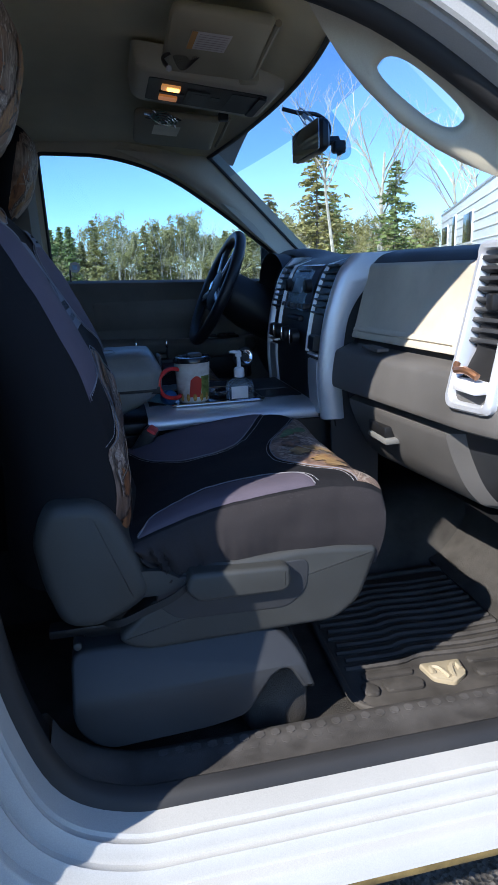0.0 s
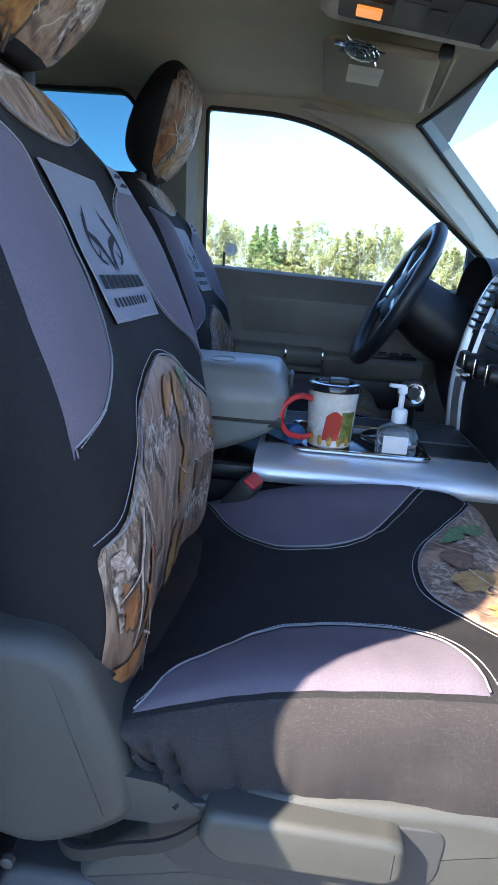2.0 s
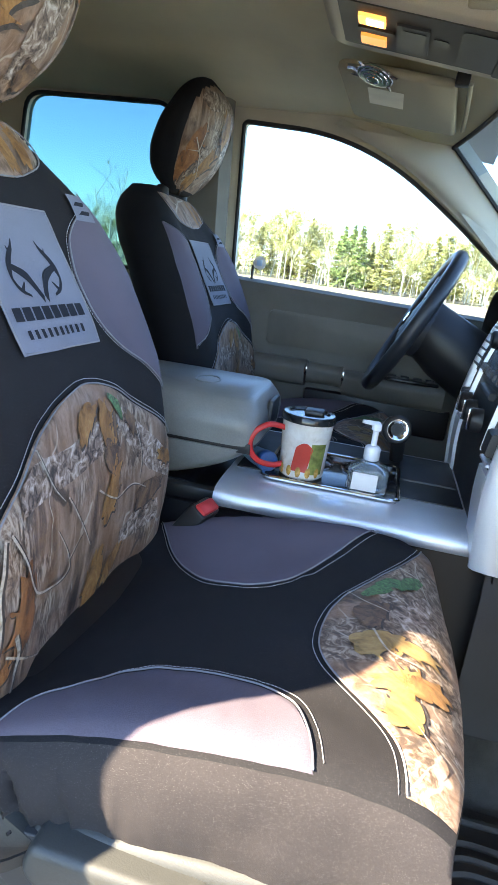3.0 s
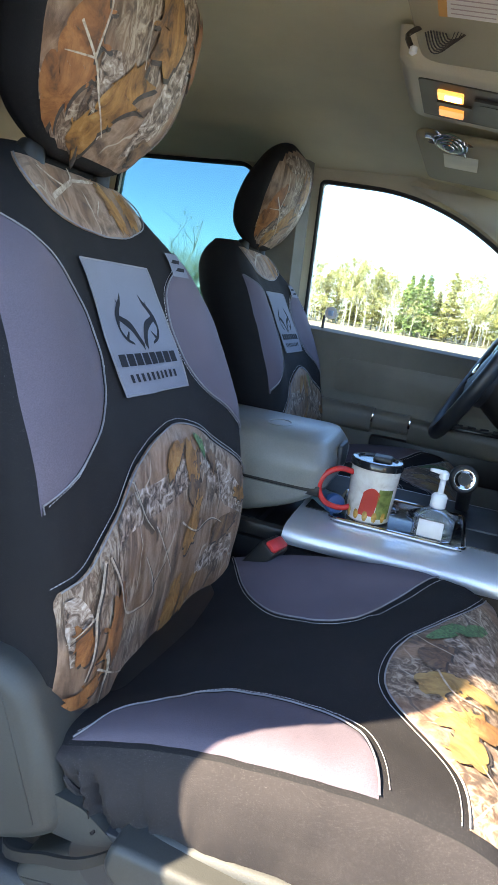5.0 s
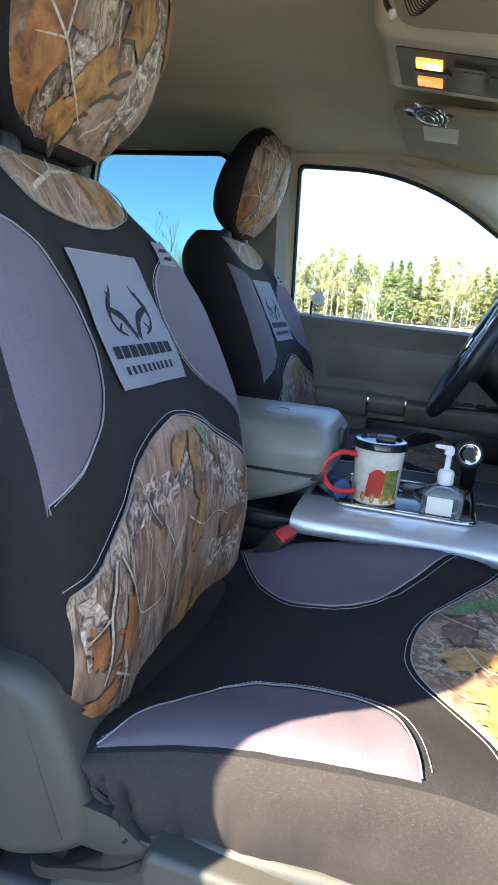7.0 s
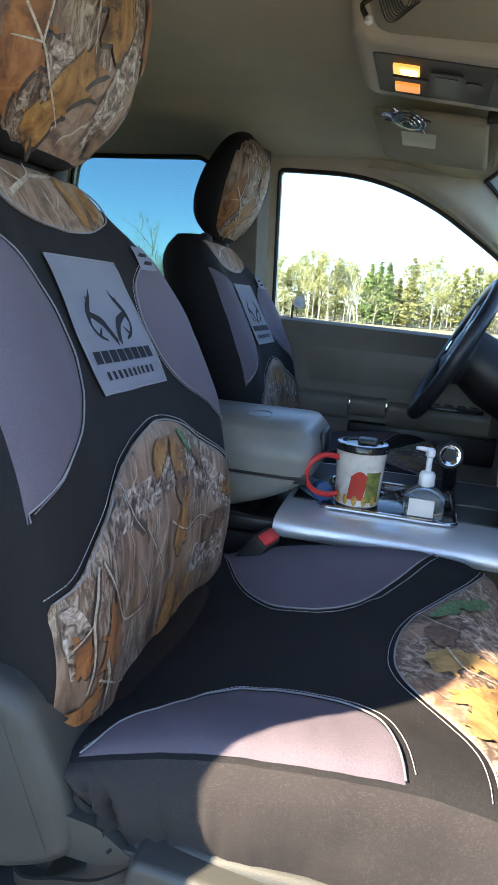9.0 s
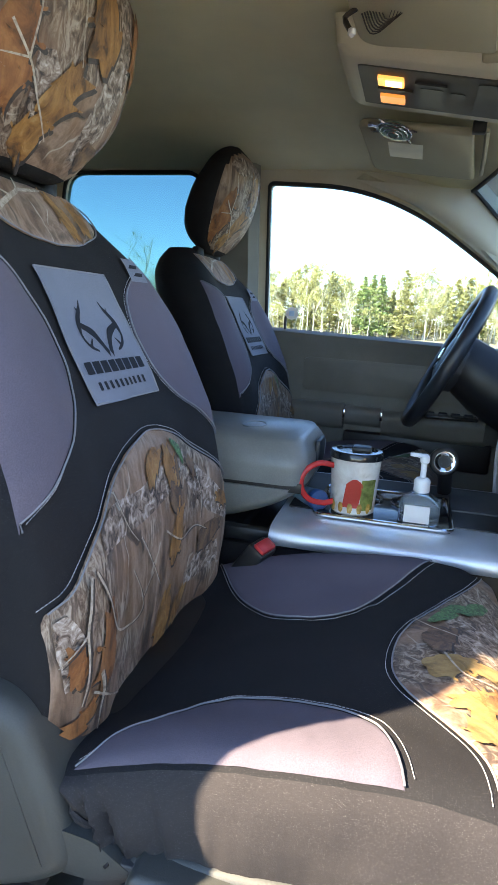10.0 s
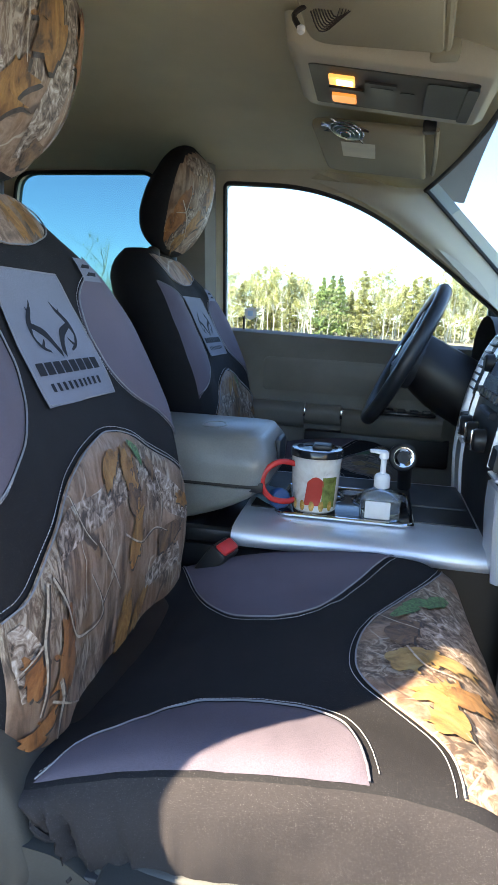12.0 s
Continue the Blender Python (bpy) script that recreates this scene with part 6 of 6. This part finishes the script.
for s in (-1, 1):
    part("badge_relief", tube(smooth_line([BC + Vector((s * 0.004, -0.022, 0.003)), BC + Vector((s * 0.012, 0.006, 0.005)), BC + Vector((s * 0.026, 0.014, 0.004)), BC + Vector((s * 0.028, -0.004, 0.003))], 4), 0.0055, 6), TAN_BADGE, mat)
# dimples pressed into the sill
dimples = bmesh.new()
for i in range(46):
    for j in range(3):
        c = Vector((-0.12 + 0.026 * i + 0.013 * (j % 2), -0.592 - 0.020 * j, 0.6035))
        bmesh.ops.create_circle(dimples, cap_ends=True, segments=6, radius=0.0085, matrix=Matrix.Translation(c))
ext = bmesh.ops.extrude_face_region(dimples, geom=dimples.faces[:])
bmesh.ops.translate(dimples, verts=[v for v in ext["geom"] if isinstance(v, bmesh.types.BMVert)], vec=(0, 0, 0.0018))
tagged(part("sill_tread", dimples, SILL_PLASTIC, body), "raised tread pattern on the sill", kind="stuff")
striker = thing("door_striker", (-0.30, -0.74, 1.0), "steel door striker bolted to the pillar", "striker")
part("plate", box((-0.315, -0.752, 0.955), (-0.265, -0.742, 1.035), 0.006), SILVER, striker)
part("loop", tube(smooth_line([(-0.30, -0.75, 0.985), (-0.298, -0.785, 0.99), (-0.275, -0.785, 1.0), (-0.272, -0.75, 1.005)], 5), 0.005, 8), SILVER, striker)

# driver's outside mirror
dm = thing("door_mirror", (0.58, 1.06, 1.25), "black folding door mirror outside the driver's window", "door mirror")
part("shell", loft([[(0.54 + dx, 1.17 + 0.095 * k * cy, 1.36 + 0.12 * k * cz) for cy, cz in rounded([(-1, -1), (1, -1), (1, 1), (-1, 1)], 0.3, 5)] for dx, k in ((0.0, 0.96), (0.01, 1.0), (0.05, 0.9), (0.09, 0.5))]), BLACK_PLASTIC, dm)
part("mirror_glass", box((0.536, 1.09, 1.255), (0.5385, 1.25, 1.465), 0.0), bpy.data.materials["mirror"], dm, "mirror glass")
part("bracket", box((0.55, 0.99, 1.27), (0.60, 1.10, 1.30), 0.008), BLACK_PLASTIC, dm)


# ---------------------------------------------------------------- trees and trailer outside
def leaf_material(name, a, b):
    m, t, s = base(name)
    info = t.nodes.new("ShaderNodeNewGeometry")
    tint = ramp(t, info.outputs["Random Per Island"], [(0.0, a), (1.0, b)])
    ob = t.nodes.new("ShaderNodeObjectInfo")
    tint = mix(t, "MULTIPLY", 0.5, tint, ramp(t, ob.outputs["Random"], [(0.0, (0.85, 0.88, 0.8)), (1.0, (1, 1, 1))]))
    t.links.new(tint, s.inputs["Base Color"])
    s.inputs["Roughness"].default_value = 0.7
    return m


NEEDLES = leaf_material("spruce needles", (0.13, 0.18, 0.055), (0.32, 0.37, 0.12))
PINE = leaf_material("yellow green pine needles", (0.232, 0.209, 0.058), (0.383, 0.336, 0.128))
BUDS = leaf_material("pale spring buds", (0.313, 0.278, 0.087), (0.441, 0.394, 0.174))
BUSH = leaf_material("spring brush leaves", (0.290, 0.261, 0.075), (0.429, 0.377, 0.162))
BARK = plain("grey brown bark", (0.17, 0.145, 0.11), 0.9, grain=40, stain=8, vary=0.3, fine=0.01)
PALE_BARK = plain("pale aspen bark", (0.55, 0.50, 0.40), 0.85, grain=40, stain=5, vary=0.3, fine=0.006)


def add_leaf(verts, faces, p, size, rng, flat=0.5):
    a = Vector((rng.uniform(-1, 1), rng.uniform(-1, 1), rng.uniform(-flat, flat))).normalized() * size
    b = Vector((rng.uniform(-1, 1), rng.uniform(-1, 1), rng.uniform(-1, 1))).normalized() * size * 0.45
    i = len(verts)
    verts += [tuple(p - a * 0.5), tuple(p + b * 0.5), tuple(p + a * 0.6), tuple(p - b * 0.5)]
    faces.append((i, i + 1, i + 2, i + 3))


def conifer(seed, height, spread, needle, gaps, size):
    rng = random.Random(seed)
    tv, tf, cv, cf = [], [], [], []
    add_tube(tv, tf, [Vector((0.02 * height * 0.1 * math.sin(i), 0.01 * math.cos(2 * i), height * i / 8)) for i in range(9)], height * 0.016, height * 0.002, 7)
    z = height * 0.10
    while z < height * 0.99:
        reach = spread * (1 - z / height) ** 0.8 * rng.uniform(0.75, 1.1) + 0.12
        for k in range(rng.randint(4, 6)):
            if rng.random() < gaps:
                continue
            a = rng.uniform(0, 2 * math.pi)
            l = reach * rng.uniform(0.55, 1.15)
            tip = Vector((math.cos(a) * l, math.sin(a) * l, z - l * rng.uniform(0.05, 0.35)))
            root = Vector((0, 0, z))
            add_tube(tv, tf, [root, root.lerp(tip, 0.5) + Vector((0, 0, 0.04 * l)), tip], height * 0.003, 0.004, 3)
            for s in range(int(7 + l * 15)):
                t = rng.uniform(0.18, 1.08)
                p = root.lerp(tip, t) + Vector((rng.gauss(0, 0.10), rng.gauss(0, 0.10), rng.gauss(-0.02, 0.05))) * (0.4 + l * 0.5)
                add_leaf(cv, cf, p, size * rng.uniform(0.6, 1.3), rng, 0.35)
        z += height * 0.028 * rng.uniform(0.7, 1.3)
    return raw_mesh("trunk", tv, tf, BARK), raw_mesh("crown", cv, cf, needle)


def broadleaf(seed, height, bark, leaf, leaves, size, spread=0.5, depth=4):
    rng = random.Random(seed)
    tv, tf, cv, cf = [], [], [], []

    def grow(p, d, length, r, level):
        pts = [p]
        for i in range(4):
            d = (d + Vector((rng.gauss(0, 0.10), rng.gauss(0, 0.10), 0.05 + rng.gauss(0, 0.05)))).normalized()
            pts.append(pts[-1] + d * length / 4)
        add_tube(tv, tf, pts, r, r * 0.5, 6 if level == 0 else 3)
        if level >= 2:
            for i in range(leaves):
                q = pts[rng.randint(1, 4)] + Vector((rng.gauss(0, 1), rng.gauss(0, 1), rng.gauss(0, 1))) * length * 0.22
                add_leaf(cv, cf, q, size * rng.uniform(0.6, 1.4), rng, 1.0)
        if level < depth:
            for i in range(6 if level == 0 else 3):
                t = rng.uniform(0.35, 1.0) if level == 0 else rng.uniform(0.3, 1.0)
                k = min(3, int(t * 4))
                q = pts[k].lerp(pts[k + 1], t * 4 - k)
                a = rng.uniform(0, 2 * math.pi)
                out = Vector((math.cos(a), math.sin(a), 0)) * spread + d * rng.uniform(0.5, 0.9)
                grow(q, out.normalized(), length * rng.uniform(0.42, 0.62), r * 0.45, level + 1)
    grow(Vector((0, 0, 0)), Vector((rng.gauss(0, 0.04), rng.gauss(0, 0.04), 1)).normalized(), height * 0.72, height * 0.013, 0)
    return raw_mesh("trunk", tv, tf, bark), raw_mesh("crown", cv, cf, leaf)


def tree(name, meshes, at, scale, turn, label, group):
    root = thing(name, at, label, "tree", group)
    root.rotation_euler = (0, 0, turn)
    root.scale = (scale, scale, scale)
    for me in meshes:
        if len(me.vertices):
            ob = new(me.name.split(".")[0], me)
            ob.parent = root
    return root


rng = random.Random(11)
SPRUCES = [conifer(s, 6.0, 1.3, NEEDLES, 0.12, 0.30) for s in (1, 2)]
PINES = [conifer(s, 6.0, 1.5, PINE, 0.2, 0.30) for s in (3, 4)]
ASPENS = [broadleaf(s, 5.0, PALE_BARK, BUDS, 17, 0.20, 0.30, 3) for s in (5, 6, 7)]
BARE = [broadleaf(s, 5.0, PALE_BARK, BUDS, 1, 0.07, 0.45, 4) for s in (8, 9)]
SHRUBS = [broadleaf(s, 3.0, PALE_BARK, BUSH, 9, 0.15, 0.9, 3) for s in (20, 21)]
for i in range(420):
    x = -46 + 92 * (i + rng.uniform(-0.4, 0.4)) / 420
    y = 50 + rng.uniform(0, 11)
    kind = rng.random()
    if x < -15:
        kind = 0.9
    if kind < 0.03:
        tree("spruce_tree", rng.choice(SPRUCES), (x, y, 0), rng.uniform(0.62, 0.86), rng.uniform(0, 6), "dark green spruce at the edge of the field", "trees along the field")
    elif kind < 0.28:
        tree("pine_tree", rng.choice(PINES), (x, y, 0), rng.uniform(0.55, 0.84), rng.uniform(0, 6), "yellow green young pine at the edge of the field", "trees along the field")
    elif kind < 0.76:
        tree("aspen_tree", rng.choice(ASPENS), (x, y - 0.5, 0), rng.uniform(0.65, 1.02), rng.uniform(0, 6), "slender pale aspen in first spring leaf", "trees along the field")
    else:
        tree("bare_tree", rng.choice(BARE), (x, y - 1, 0), rng.uniform(0.6, 0.95), rng.uniform(0, 6), "leafless pale-barked young tree", "trees along the field")
for i in range(90):
    x = -44 + 88 * (i + rng.uniform(-0.4, 0.4)) / 90
    tree("shrub", rng.choice(SHRUBS), (x, 48.6 + rng.uniform(0, 2), 0), rng.uniform(0.55, 1.0), rng.uniform(0, 6), "tangled pale spring shrub", "shrubs along the field")["category"] = "shrub"
# the wood behind, past counting
wv, wf, wr = [], [], random.Random(5)
for i in range(620):
    x, y = -48 + 96 * i / 620 + wr.uniform(-0.3, 0.3), 61 + wr.uniform(0, 4)
    h = (wr.uniform(2.6, 4.4) + 0.5 * math.sin(x * 0.7)) * (0.3 if x < -15 else 1.0)
    for j in range(60):
        f = wr.uniform(0.0, 1.0)
        r = 0.55 * (1 - f) ** 0.7 + 0.06
        add_leaf(wv, wf, Vector((x + wr.gauss(0, r * 0.6), y + wr.gauss(0, r * 0.6), h * f)), wr.uniform(0.2, 0.42), wr, 0.8)
woods = new("far_woods", raw_mesh("far_woods", wv, wf, BUSH))
tagged(woods, "yellow green young wood behind the field edge", "woods", kind="stuff")
# two spruces and a pine that stand above the rest
for x, s, m in ((-2.6, 0.80, SPRUCES[0]), (-3.9, 0.76, SPRUCES[1]), (-0.8, 0.86, PINES[0]), (2.9, 0.78, PINES[1])):
    tree("spruce_tree", m, (x, 49.5, 0), s, x, "tall conifer standing above the tree line", "trees along the field")

tree("bare_shrub", BARE[0], (-3.5, 7.3, 0), 0.46, 1.0, "thin leafless shrub near the truck", "shrubs along the field")["category"] = "shrub"
# larger trees ahead of the truck
BIG_PINE = conifer(31, 8.0, 3.3, PINE, 0.05, 0.32)
BIG_SPRUCE = conifer(32, 8.0, 2.9, NEEDLES, 0.06, 0.32)
BIG_BARE = [broadleaf(s, 10.0, PALE_BARK, BUDS, 1, 0.07, 0.42, 4) for s in (33, 34, 36)]
for m, x, y, s, turn in ((BIG_PINE, 12.2, 36.0, 0.98, 0.2), (BIG_SPRUCE, 16.4, 34.5, 0.86, 1.0), (BIG_PINE, 10.2, 39.5, 0.72, 2.0), (BIG_SPRUCE, 14.6, 40.0, 0.7, 3.0)):
    tree("pine_tree", m, (x, y, 0), s, turn, "tall green conifer beyond the bonnet", "trees ahead of the truck")
for m, x, y, s, turn in ((BIG_BARE[0], 12.6, 34.5, 0.92, 0.3), (BIG_BARE[1], 15.4, 35.2, 1.02, 1.4), (BIG_BARE[2], 20.5, 34.0, 0.86, 2.0), (BIG_BARE[0], 23.0, 36.0, 0.9, 4.0), (BIG_BARE[1], 18.6, 41.0, 0.85, 5.0), (BIG_BARE[2], 26.5, 35.0, 0.9, 0.8)):
    tree("bare_tree", m, (x, y, 0), s, turn, "tall leafless aspen with pale bark", "trees ahead of the truck")

trailer = thing("travel_trailer", (11.5, 18.5, 0), "white travel trailer with ribbed siding and a narrow window", "trailer")
A, B = Vector((7.2, 9.0, 0)), Vector((14.3, 25.2, 0))
along = (B - A).normalized()
across = Vector((along.y, -along.x, 0))
TR = Matrix((( along.x, across.x, 0, A.x), (along.y, across.y, 0, A.y), (0, 0, 1, 0), (0, 0, 0, 1)))
LEN = (B - A).length
SIDING = plain("white ribbed siding", (0.78, 0.76, 0.70), 0.4, stain=1.5, vary=0.07)
part("body", moved(box((0, 0, 0.55), (LEN, 2.4, 3.25), 0.12, 3), TR), SIDING, trailer)
part("roof_rail", moved(box((0, -0.03, 3.10), (LEN, 0.05, 3.17), 0.01), TR), SILVER, trailer)
for i in range(9):
    part("siding_rib", moved(box((0.1, -0.022, 0.8 + 0.25 * i), (LEN - 0.1, 0.01, 0.83 + 0.25 * i), 0.008), TR), SIDING, trailer)
for x0, x1, z0, z1 in ((LEN - 3.3, LEN - 1.2, 1.9, 2.55), (LEN - 6.1, LEN - 5.3, 1.3, 2.75), (LEN - 10.5, LEN - 8.6, 1.8, 2.6)):
    w = part("window_frame", moved(box((x0 - 0.06, -0.05, z0 - 0.06), (x1 + 0.06, 0.02, z1 + 0.06), 0.02), TR), SIDING, trailer)
    part("pane", moved(box((x0, -0.06, z0), (x1, -0.045, z1), 0.005), TR), DARK_GLOSS, w)
for x in (LEN * 0.42, LEN * 0.52):
    part("tyre", moved(turned([(0.18, -0.1), (0.34, -0.1), (0.36, 0), (0.34, 0.1), (0.18, 0.1)], (0, 0, 0), 24), TR @ Matrix.Translation((x, 0.2, 0.36)) @ pose(0, 0, 0, 90, 0, 0)), RUBBER, trailer)
